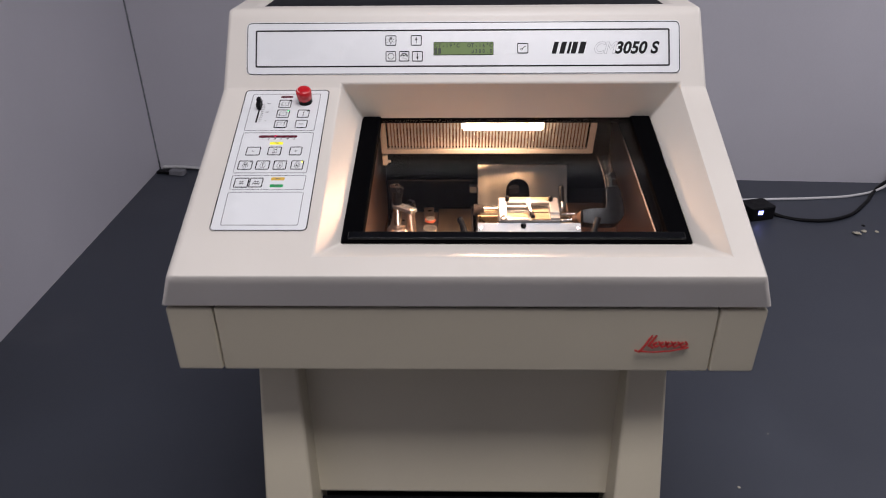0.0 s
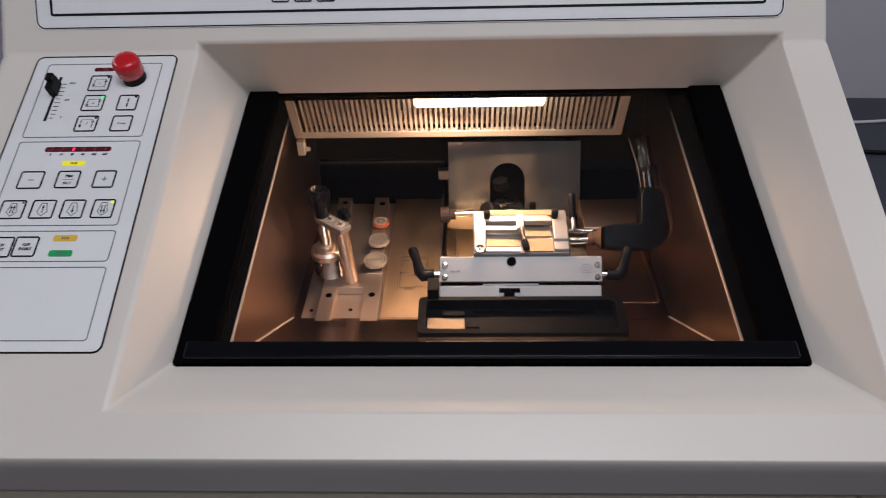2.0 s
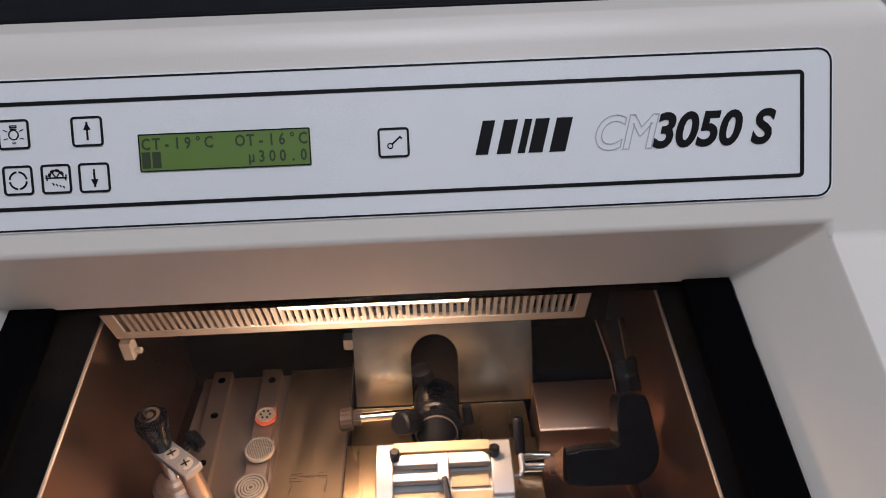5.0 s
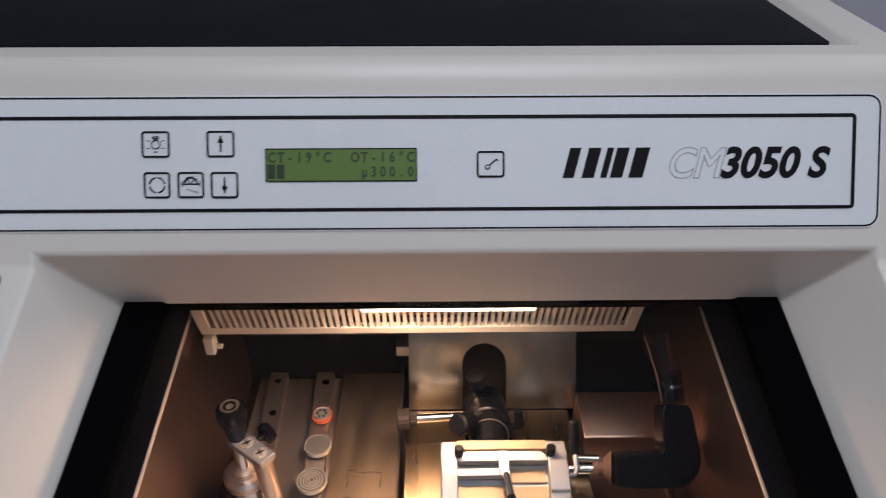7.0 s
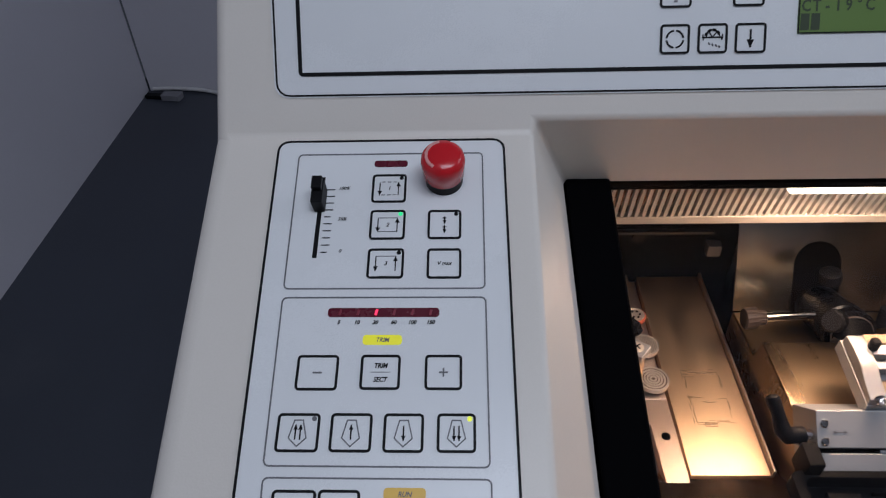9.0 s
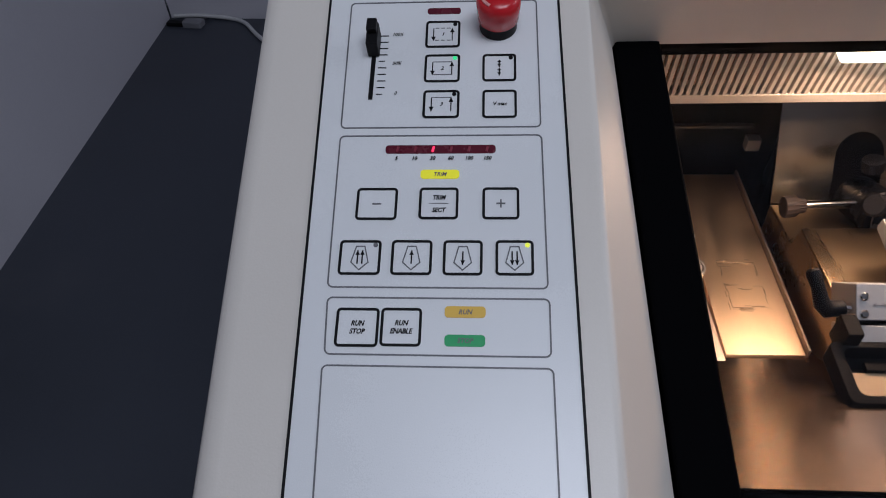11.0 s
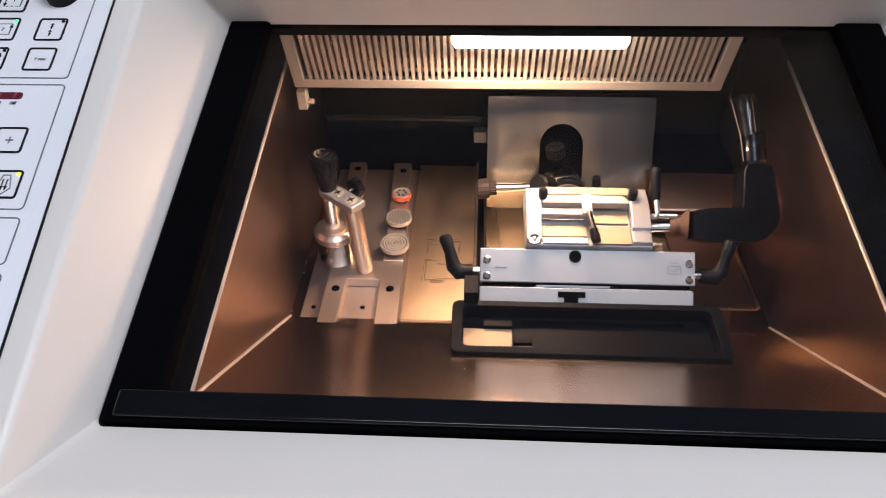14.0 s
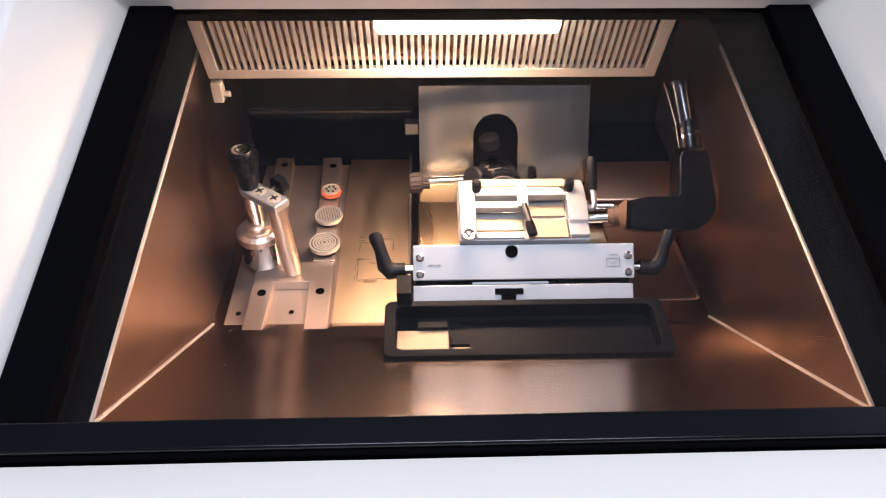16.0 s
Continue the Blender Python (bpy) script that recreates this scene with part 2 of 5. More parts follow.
def stroke(bm, pts, w, z0, z1, m=Matrix(), mi=0):
    """A drawn line of width w through plane points."""
    for (xa, ya), (xb, yb) in zip(pts, pts[1:]):
        d = math.hypot(xb - xa, yb - ya) or 1
        nx, ny, ex, ey = -(yb - ya) / d * w / 2, (xb - xa) / d * w / 2, (xb - xa) / d * w / 4, (yb - ya) / d * w / 4
        prism(bm, [(xa - nx - ex, ya - ny - ey), (xb - nx + ex, yb - ny + ey), (xb + nx + ex, yb + ny + ey), (xa + nx - ex, ya + ny - ey)], z0, z1, m, mi)


def writing(bm, text, x, y, size, z, m=Matrix(), mi=0, shear=0.0, wide=1.0, fat=0.022, span=0.0):
    """Flat letters, centred at x, with the foot of the line at y; span: the width that the line fills."""
    cu = bpy.data.curves.new("t", "FONT")
    cu.body, cu.size, cu.align_x, cu.shear, cu.resolution_u = text, size, "CENTER", shear, 5 if span else 2
    cu.offset = size * fat
    ob = bpy.data.objects.new("t", cu)
    me = bpy.data.meshes.new_from_object(ob)
    start = len(bm.verts)
    bm.from_mesh(me)
    bm.verts.ensure_lookup_table()
    fresh = set(bm.verts[start:])
    if span:
        xs = [v.co.x for v in fresh]
        wide = span / (max(xs) - min(xs))
        x -= (max(xs) + min(xs)) / 2 * wide
    for v in fresh:
        v.co = m @ Vector((x + v.co.x * wide, y + v.co.y, z))
    for f in bm.faces:
        if f.verts[0] in fresh:
            f.material_index = mi
    bpy.data.objects.remove(ob)
    bpy.data.meshes.remove(me)
    bpy.data.curves.remove(cu)


# the two sloping planes of the machine: the deck and the console's front
DECK0, DECK_K = 0.7657, 0.4078
CREASE_Y, CREASE_Z = 0.3434, 0.9057
deck_a, con_a = math.atan(DECK_K), math.atan(1.6741)
DECK = Matrix.Translation((0, 0, DECK0)) @ Matrix.Rotation(deck_a, 4, "X")
CON = Matrix.Translation((0, CREASE_Y, CREASE_Z)) @ Matrix.Rotation(con_a, 4, "X")
win_a = math.atan(0.2503)
WIN = Matrix.Translation((0, 0, 0.7473)) @ Matrix.Rotation(win_a, 4, "X")


# everything in the chamber is laid out from a floor at BASE and set down together
BASE = 0.582
INSIDE = Vector((0.004, 0.0, -0.011))


def deck_z(y):
    return DECK0 + DECK_K * y


def win_z(y):
    return 0.7473 + 0.2503 * y


# ---- room ----
ROOM = Matrix.Translation((-1.405, 2.252, 0)) @ Matrix.Rotation(radians(-3.1), 4, "Z")
RW, RD, RH = 4.6, 5.6, 2.7


def room_slab(name, x0, x1, y0, y1, z0, z1, mat, label, category):
    bm = bmesh.new()
    box(bm, x0, x1, y0, y1, z0, z1, ROOM)
    return tagged(part(name, bm, mat), label, category, kind="structure")


room_slab("floor", -0.1, RW + 0.1, -RD - 0.1, 0.1, -0.1, 0.0, FLOOR, "dark blue-grey vinyl floor with scuffs and dust", "floor")
room_slab("ceiling", -0.1, RW + 0.1, -RD - 0.1, 0.1, RH, RH + 0.1, CEILING, "plain white ceiling over the room", "ceiling")
room_slab("wall_back", 0.0, RW, 0.0, 0.1, 0.0, RH, WALL, "white painted back wall, slightly marked near the floor", "wall")
bm = bmesh.new()
prism(bm, [(-1.412, 2.252), (-1.222, -3.4), (-1.322, -3.4), (-1.52, 2.36)], 0.0, RH)
tagged(part("wall_left", bm, WALL), "white painted side wall beside the machine", "wall", kind="structure")
room_slab("wall_right", RW, RW + 0.1, -RD, 0.1, 0.0, RH, WALL, "white painted side wall, far from the machine", "wall")
room_slab("wall_front", 0.0, RW, -RD - 0.1, -RD, 0.0, RH, WALL, "white painted wall opposite the machine", "wall")

# ---- cryostat: housing ----
cryostat = thing("cryostat", "cream laboratory cryostat on a pedestal, chamber lamp lit, window closed", "cryostat")


def build_cover():
    bm = bmesh.new()
    V = {}

    def v(n, x, y, z):
        V[n] = bm.verts.new((x, y, z))

    for s, k in ((-1, "l"), (1, "r")):
        v("A" + k, s * 0.404, 0.0, 0.710)
        v("B" + k, s * 0.383, -0.011, 0.7612)
        v("C" + k, s * 0.392, CREASE_Y, CREASE_Z)
        v("E" + k, s * 0.385, 0.4115, 1.0197)
        v("F" + k, s * 0.385, 0.766, 1.0215)
        v("G" + k, s * 0.404, 0.766, 0.710)
        v("T1" + k, s * 0.346, 0.436, 1.0198)
        v("T2" + k, s * 0.346, 0.73, 1.0213)
        v("U1" + k, s * 0.335, 0.444, 1.013)
        v("U2" + k, s * 0.335, 0.722, 1.013)
    for n, x, y in (("O1", -0.197, 0.020), ("O2", 0.347, 0.020)):
        v(n, x, y, deck_z(y))
    v("O3", 0.349, 0.3480, 0.9128)
    v("O4", -0.198, 0.3480, 0.9128)
    v("K3", 0.349, CREASE_Y, CREASE_Z)
    v("K4", -0.198, CREASE_Y, CREASE_Z)
    for n, x, y in (("W1", -0.170, 0.071), ("W2", 0.313, 0.071), ("W3", 0.319, 0.384), ("W4", -0.172, 0.384)):
        v(n, x, y, win_z(y))
    for n in ("Al Ar Br Bl", "Bl Br O2 O1", "Br Cr K3 O2", "Bl O1 K4 Cl", "O1 O2 W2 W1", "O2 K3 O3 W3 W2", "O1 W1 W4 O4 K4", "O4 W4 W3 O3",
              "Cl K4 O4 O3 K3 Cr Er El", "El Er T1r T1l", "Er Fr T2r T1r", "Fr Fl T2l T2r", "Fl El T1l T2l", "T1l T1r U1r U1l", "T1r T2r U2r U1r", "T2r T2l U2l U2r",
              "T2l T1l U1l U2l", "U1l U1r U2r U2l", "Al Bl Cl El Fl Gl", "Ar Gr Fr Er Cr Br", "Fl Fr Gr Gl"):
        bm.faces.new([V[k] for k in n.split()])
    bmesh.ops.recalc_face_normals(bm, faces=bm.faces[:])
    bm.normal_update()
    weight = bm.edges.layers.float.new("bevel_weight_edge")
    at = {v_: n for n, v_ in V.items()}
    for e in bm.edges:
        a, b = at[e.verts[0]], at[e.verts[1]]
        flat = e.calc_face_angle(0) < radians(4)
        e[weight] = 0.0 if flat else 0.2 if (a[0] + b[0]).strip("OWTUCK") == "" else 0.4 if a[0] in "AFG" and b[0] in "AFG" else 0.5 if a[-1] == b[-1] else 1.0
    ob = part("cover", bm, CREAM, cryostat, "cream moulded cover with sloping deck and console", bevel=0.015, seg=5)
    ob.modifiers["edge"].limit_method = "WEIGHT"
    ob.modifiers["edge"].use_clamp_overlap = False
    return ob


build_cover()

bm = bmesh.new()
box(bm, -0.333, 0.333, 0.446, 0.72, 1.0135, 1.0185)
part("top_mat", bm, RUBBER, cryostat, "smooth black mat lying in the top recess", bevel=0.0015)

# apron below the deck with end pieces; a black strip draws the gap's shadow
bm = bmesh.new()
box(bm, -0.385, 0.385, 0.012, 0.09, 0.700, 0.712)
part("shadow_gap", bm, MATT, cryostat)


def apron_piece(name, x0, x1, x0b, x1b, label, back=0.10):
    bm = bmesh.new()
    top, low = 0.7035, 0.5935
    lo = [bm.verts.new(p) for p in ((x0b, 0.012, low), (x1b, 0.012, low), (x1b, back, low), (x0b, back, low))]
    hi = [bm.verts.new(p) for p in ((x0, 0.003, top), (x1, 0.003, top), (x1, back, top), (x0, back, top))]
    bm.faces.new(hi), bm.faces.new(lo[::-1])
    for i in range(4):
        bm.faces.new((lo[i], lo[(i + 1) % 4], hi[(i + 1) % 4], hi[i]))
    return part(name, bm, CREAM_LOW, cryostat, label, bevel=0.004, seg=3)


apron_piece("apron", -0.3365, 0.3380, -0.3400, 0.3425, "cream front apron with a red logo")
apron_piece("apron_end", -0.401, -0.3375, -0.405, -0.3410, "cream end piece of the apron", 0.76)
apron_piece("apron_end", 0.3390, 0.402, 0.3435, 0.405, "cream end piece of the apron", 0.76)


def build_logo():
    """Red script mark as a plain wavy shape with a swash under it."""
    m = Matrix.Translation((0.2705, 0.0065, 0.6495)) @ Matrix.Rotation(radians(85), 4, "X")
    bm = bmesh.new()
    stroke(bm, [(-0.036, -0.014), (-0.030, -0.016), (-0.022, -0.004), (-0.013, 0.014), (-0.008, 0.017), (-0.008, 0.012), (-0.018, -0.006), (-0.012, -0.010)], 0.0028, 0, 0.0009, m)
    for x in (-0.008, 0.001, 0.009, 0.018, 0.028):
        stroke(bm, [(x, -0.001), (x - 0.004, -0.004), (x - 0.001, -0.0085), (x + 0.006, -0.004), (x + 0.003, 0.0)], 0.0026, 0, 0.0009, m)
    stroke(bm, [(-0.034, -0.015), (-0.01, -0.0165), (0.012, -0.0145), (0.036, -0.009)], 0.0018, 0, 0.0009, m)
    part("logo", bm, LOGO_RED, cryostat, "red script-like mark")


build_logo()


# pedestal: two forward-leaning posts and a recessed panel
def post(s, top_in, top_out, low_in, low_out):
    bm = bmesh.new()
    rows = []
    for z, yf, xi, xo in ((0.602, 0.112, top_in, top_out), (0.02, -0.072, low_in, low_out)):
        rows.append([bm.verts.new((s * x, y, z)) for x, y in ((xi, yf), (xo, yf), (xo, yf + 0.1), (xi, yf + 0.1))])
    bm.faces.new(rows[0]), bm.faces.new(rows[1][::-1])
    for i in range(4):
        bm.faces.new((rows[0][i], rows[0][(i + 1) % 4], rows[1][(i + 1) % 4], rows[1][i]))
    part("post", bm, CREAM_LOW, cryostat, "", bevel=0.006, seg=3)


post(-1, 0.264, 0.320, 0.220, 0.322), post(1, 0.259, 0.316, 0.225, 0.320)
bm = bmesh.new()
prism(bm, [(0.150, 0.602), (0.170, 0.602), (0.088, 0.290), (0.068, 0.290)], -0.262, 0.262, Matrix(((0, 0, 1, 0), (1, 0, 0, 0), (0, 1, 0, 0), (0, 0, 0, 1))))
part("knee_panel", bm, CREAM_LOW, cryostat, "cream recessed front panel", bevel=0.003)
# black box and sheet added to make the dark gap below the panel
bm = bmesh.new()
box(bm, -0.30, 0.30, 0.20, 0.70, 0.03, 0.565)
part("plinth_dark_fill", bm, MATT, cryostat)
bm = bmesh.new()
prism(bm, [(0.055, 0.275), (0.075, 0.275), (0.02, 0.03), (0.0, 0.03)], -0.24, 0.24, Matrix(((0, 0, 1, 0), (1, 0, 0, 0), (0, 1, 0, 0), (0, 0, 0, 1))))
part("gap_sheet", bm, MATT, cryostat, "black sheet for the dark gap under the knee panel", bevel=0.003)
for sx in (-0.27, 0.27):
    for sy in (0.0, 0.40):
        bm = bmesh.new()
        rod(bm, [((sx - 0.012, sy, 0.022), 0.008), ((sx - 0.012, sy, 0.022), 0.022), ((sx + 0.012, sy, 0.022), 0.022), ((sx + 0.012, sy, 0.022), 0.008)], 20)
        part("castor", bm, MATT, cryostat)

# ---- window and chamber ----
bm = bmesh.new()
c = math.cos(win_a)
outer = [(-0.1685, 0.0725 / c), (0.3115, 0.0725 / c), (0.3175, 0.390 / c), (-0.1705, 0.390 / c)]
inner = [(-0.140, 0.0895 / c), (0.281, 0.0895 / c), (0.285, 0.386 / c), (-0.140, 0.386 / c)]
ring(bm, outer, inner, -0.012, 0.0035, WIN)
part("window_frame", bm, FRAME_DULL, cryostat, "black plastic window frame", bevel=0.002, seg=2)
bm = bmesh.new()
box(bm, -0.160, 0.303, 0.0745 / c, 0.0885 / c, 0.0036, 0.008, WIN)
part("window_grip", bm, FRAME_BLACK, cryostat, "black grip bar along the sliding window", bevel=0.0015)
bm = bmesh.new()
box(bm, -0.1495, 0.2895, 0.0900 / c, 0.3855 / c, -0.007, -0.002, WIN)
pane = part("window_pane", bm, GLASS, cryostat, "clear sliding window pane")
pane.visible_shadow = False

CX0, CX1, CBACK, CFLOOR = -0.1585, 0.301, 0.580, BASE + INSIDE.z


def rim_z(y):
    return 0.703 + 0.205 * (y - 0.13)


def slope_z(y):
    return 0.694 - (y - 0.148) * (0.694 - CFLOOR) / 0.182


bm = bmesh.new()
# black throat from the frame down to the liner
for x, xf in ((CX0, -0.1515), (CX1, 0.2925)):
    face(bm, [(xf, 0.090, win_z(0.090) - 0.010), (xf, 0.386, win_z(0.386) - 0.010), (x, 0.386, rim_z(0.386)), (x, 0.13, rim_z(0.13))])
    face(bm, [(xf, 0.386, win_z(0.386) - 0.010), (xf, 0.64, 0.87), (x, 0.64, rim_z(0.64)), (x, 0.386, rim_z(0.386))])
face(bm, [(-0.150, 0.090, win_z(0.090) - 0.011), (0.2905, 0.090, win_z(0.090) - 0.011), (CX1, 0.13, 0.69), (CX0, 0.13, 0.69)])
face(bm, [(-0.25, 0.386, win_z(0.386)), (0.35, 0.386, win_z(0.386)), (0.35, 0.64, 0.875), (-0.25, 0.64, 0.875)])
face(bm, [(-0.25, CBACK, 0.5), (0.35, CBACK, 0.5), (0.35, CBACK, 0.88), (-0.25, CBACK, 0.88)])
part("chamber_throat", bm, FOAM, cryostat, "black insulated throat and back of the chamber")


bm = bmesh.new()
box(bm, -0.154, 0.024, 0.573, 0.579, 0.6455, 0.6490)
part("back_ledge", bm, material("dark_brown_sheet", (0.05, 0.042, 0.04), 0.4, metal=0.3), cryostat, "narrow dark ledge along the back of the chamber", bevel=0.0008)
# black disc drawn as a dark spot on the chamber's back
bm = bmesh.new()
rod(bm, [((-0.054, 0.5795, 0.6375), 0.0075), ((-0.054, 0.5775, 0.6375), 0.0075), ((-0.054, 0.5775, 0.6375), 0.0055)], 24)
part("back_spot", bm, MATT, cryostat, "small round black disc, a dark spot on the back")


def side_wall(x, name="side_wall"):
    t = 0.003 if x > 0 else -0.003
    m = Matrix(((0, 0, 1, 0), (1, 0, 0, 0), (0, 1, 0, 0), (0, 0, 0, 1)))
    bm = bmesh.new()
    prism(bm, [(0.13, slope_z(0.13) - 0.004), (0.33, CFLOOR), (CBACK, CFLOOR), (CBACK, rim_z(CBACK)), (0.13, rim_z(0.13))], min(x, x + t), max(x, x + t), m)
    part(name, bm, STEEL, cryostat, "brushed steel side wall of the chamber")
    bm = bmesh.new()
    s = -1 if x > 0 else 1
    rod(bm, [((x, 0.13, rim_z(0.13)), 0.0021), ((x, 0.47, rim_z(0.47)), 0.0021)], 8)
    part("rim", bm, BRIGHT_EDGE, cryostat, "bright folded edge")
    bm = bmesh.new()
    rod(bm, [((x + s * 0.001, 0.135, slope_z(0.135)), 0.0014), ((x + s * 0.001, 0.33, CFLOOR + 0.0005), 0.0014)], 8)
    part("weld_seam", bm, BRIGHT_EDGE, cryostat)


side_wall(CX0), side_wall(CX1)
bm = bmesh.new()
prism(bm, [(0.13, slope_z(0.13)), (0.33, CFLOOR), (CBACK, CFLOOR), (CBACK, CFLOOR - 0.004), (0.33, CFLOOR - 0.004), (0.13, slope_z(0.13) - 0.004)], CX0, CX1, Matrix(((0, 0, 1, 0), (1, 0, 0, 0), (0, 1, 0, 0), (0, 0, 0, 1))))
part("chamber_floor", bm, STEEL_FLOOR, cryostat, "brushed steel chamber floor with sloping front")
# raised bright plate between rack and microtome
bm = bmesh.new()
box(bm, -0.0525, 0.0155, 0.322, 0.579, BASE, 0.5905)
marks = random.Random(4)
for y, n in ((0.376, 16), (0.404, 9), (0.436, 14)):
    for i in range(n):
        x, d, k = marks.uniform(-0.036, -0.006), marks.uniform(0.004, 0.012), y + marks.gauss(0, 0.0017)
        stroke(bm, [(x, k), (min(x + d, 0.004), k + marks.gauss(0.0003, 0.0004))], marks.uniform(0.0004, 0.0012), 0.5905, 0.5907, mi=1)
for x, n in ((-0.034, 12), (0.000, 6)):
    for i in range(n):
        y, d, k = marks.uniform(0.372, 0.430), marks.uniform(0.004, 0.012), x + marks.gauss(0, 0.0011)
        stroke(bm, [(k, y), (k + marks.gauss(0, 0.0003), y + d)], marks.uniform(0.0003, 0.0009), 0.5905, 0.5907, mi=1)
part("floor_plate", bm, [TAN_STEEL, material("dark_scratch", (0.40, 0.285, 0.18), 0.40, metal=0.9, spec=0.2)], cryostat, "bright brushed floor plate with dark scratch marks", bevel=0.0012).location = INSIDE
bm = bmesh.new()
box(bm, 0.0160, 0.0185, 0.322, 0.579, BASE, 0.597)
part("edge_strip", bm, STEEL_SMOOTH, cryostat, "", bevel=0.0006).location = INSIDE
# folded plate at the other side
bm = bmesh.new()
box(bm, 0.19, 0.282, 0.335, 0.440, 0.5992, 0.601)
box(bm, 0.19, 0.272, 0.365, 0.440, BASE, 0.5992)
box(bm, 0.280, 0.2835, 0.335, 0.440, 0.601, 0.6045)
prism(bm, [(0.4405, BASE), (0.4405, 0.634), (0.443, 0.636), (0.494, 0.644), (0.494, BASE)], 0.204, 0.2965, Matrix(((0, 0, 1, 0), (1, 0, 0, 0), (0, 1, 0, 0), (0, 0, 0, 1))))
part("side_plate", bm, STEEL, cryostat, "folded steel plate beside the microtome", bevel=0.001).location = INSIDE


# black block added to darken the corner behind the side plate
bm = bmesh.new()
box(bm, 0.209, 0.2965, 0.4945, 0.579, BASE, 0.640)
part("dark_corner_block", bm, FOAM, cryostat, "black block that darkens the corner behind the side plate", bevel=0.003).location = INSIDE


# specimen rack: two rails joined by a bridge with a notch
def build_rack():
    rack = thing("specimen_rack", "satin steel two-rail rack with drilled holes on the chamber floor", "rack")
    rack.location = INSIDE
    bm = bmesh.new()
    box(bm, -0.152, -0.0535, 0.318, 0.579, BASE, 0.5832)
    part("base_plate", bm, STEEL_SMOOTH, rack, "thin bright base plate", bevel=0.0008)
    bm = bmesh.new()
    notch = [(-0.131, 0.310), (-0.113, 0.310), (-0.1115, 0.372), (-0.078, 0.372), (-0.0765, 0.311), (-0.0555, 0.311), (-0.0565, 0.400), (-0.131, 0.400)]
    prism(bm, notch, 0.5834, 0.594)
    part("bridge", bm, STEEL_SMOOTH, rack, "notched end piece", bevel=0.0008)
    for x0, x1, xb in ((-0.131, -0.111, -0.009), (-0.0775, -0.0565, -0.008)):
        bm = bmesh.new()
        prism(bm, [(x0, 0.4005), (x1, 0.4005), (x1 + xb * 0.9, 0.579), (x0 + xb * 0.9, 0.579)], 0.5834, 0.594)
        part("rail", bm, STEEL_SMOOTH, rack, "", bevel=0.0008)
    for x, y, z, r in ((-0.1205, 0.358, 0.594, 0.0042), (-0.0665, 0.359, 0.594, 0.0042), (-0.123, 0.455, 0.594, 0.004), (-0.125, 0.515, 0.594, 0.004), (-0.128, 0.565, 0.594, 0.004), (-0.072, 0.562, 0.594, 0.0042),
                       (-0.141, 0.342, 0.5832, 0.0026), (-0.0925, 0.343, 0.5832, 0.0026)):
        bm = bmesh.new()
        rod(bm, [((x, y, z - 0.003), r), ((x, y, z + 0.0003), r)], 18)
        part("hole", bm, DEEP_BLACK, rack)


build_rack()


def build_disc(name, x, y, r, kind, label):
    ob = thing(name, label, "specimen disc", "specimen discs on the rack")
    ob.location = INSIDE + Vector((x, y, 0.5941))
    bm = bmesh.new()
    st = [((0, 0, 0), r * 0.45), ((0, 0, 0.004), r * 0.45), ((0, 0, 0.004), r * 0.94), ((0, 0, 0.005), r), ((0, 0, 0.0075), r), ((0, 0, 0.0083), r * 0.96)]
    rod(bm, st, 40)
    part("plate", bm, DISC if kind == "red" else DISC_DARK, ob)
    bm = bmesh.new()
    ring(bm, arc_pts(0, 0, r * 1.005, 0, 351, 39), arc_pts(0, 0, r * 0.88, 0, 351, 39), 0.0046, 0.0092)
    part("edge_ring", bm, DISC, ob)
    if kind == "rings":
        for q in (0.78, 0.60, 0.42, 0.24):
            bm = bmesh.new()
            ring(bm, arc_pts(0, 0, r * q, 0, 351, 39), arc_pts(0, 0, r * (q - 0.11), 0, 351, 39), 0.0080, 0.0092)
            part("turned_ring", bm, DISC, ob)
    if kind == "grid":
        bm = bmesh.new()
        q = 0.0017
        for i in range(-8, 9):
            for j in range(-8, 9):
                if math.hypot(i, j) * q < r * 0.88:
                    box(bm, i * q - 0.0005, i * q + 0.0005, j * q - 0.0005, j * q + 0.0005, 0.0080, 0.0094)
        tagged(part("knurling", bm, DISC, ob), kind="stuff")
    if kind == "red":
        bm = bmesh.new()
        ring(bm, arc_pts(0, 0, r * 1.17, 0, 350, 35), arc_pts(0, 0, r * 0.96, 0, 350, 35), 0.0035, 0.0078)
        part("rubber_ring", bm, ORANGE, ob, "orange-red rubber ring")
        bm = bmesh.new()
        for a in range(6):
            u = math.tau * a / 6
            rod(bm, [((r * 0.5 * math.cos(u), r * 0.5 * math.sin(u), 0.008), r * 0.13), ((r * 0.5 * math.cos(u), r * 0.5 * math.sin(u), 0.0093), r * 0.11)], 10)
        part("studs", bm, INK, ob)


build_disc("specimen_disc", -0.0672, 0.4185, 0.0150, "rings", "round steel specimen disc with turned rings, on the rack")
build_disc("specimen_disc", -0.0670, 0.4625, 0.0140, "grid", "round steel specimen disc with knurled face, on the rack")
build_disc("specimen_disc", -0.0685, 0.5060, 0.0095, "red", "small round specimen disc with orange-red rubber ring, on the rack")


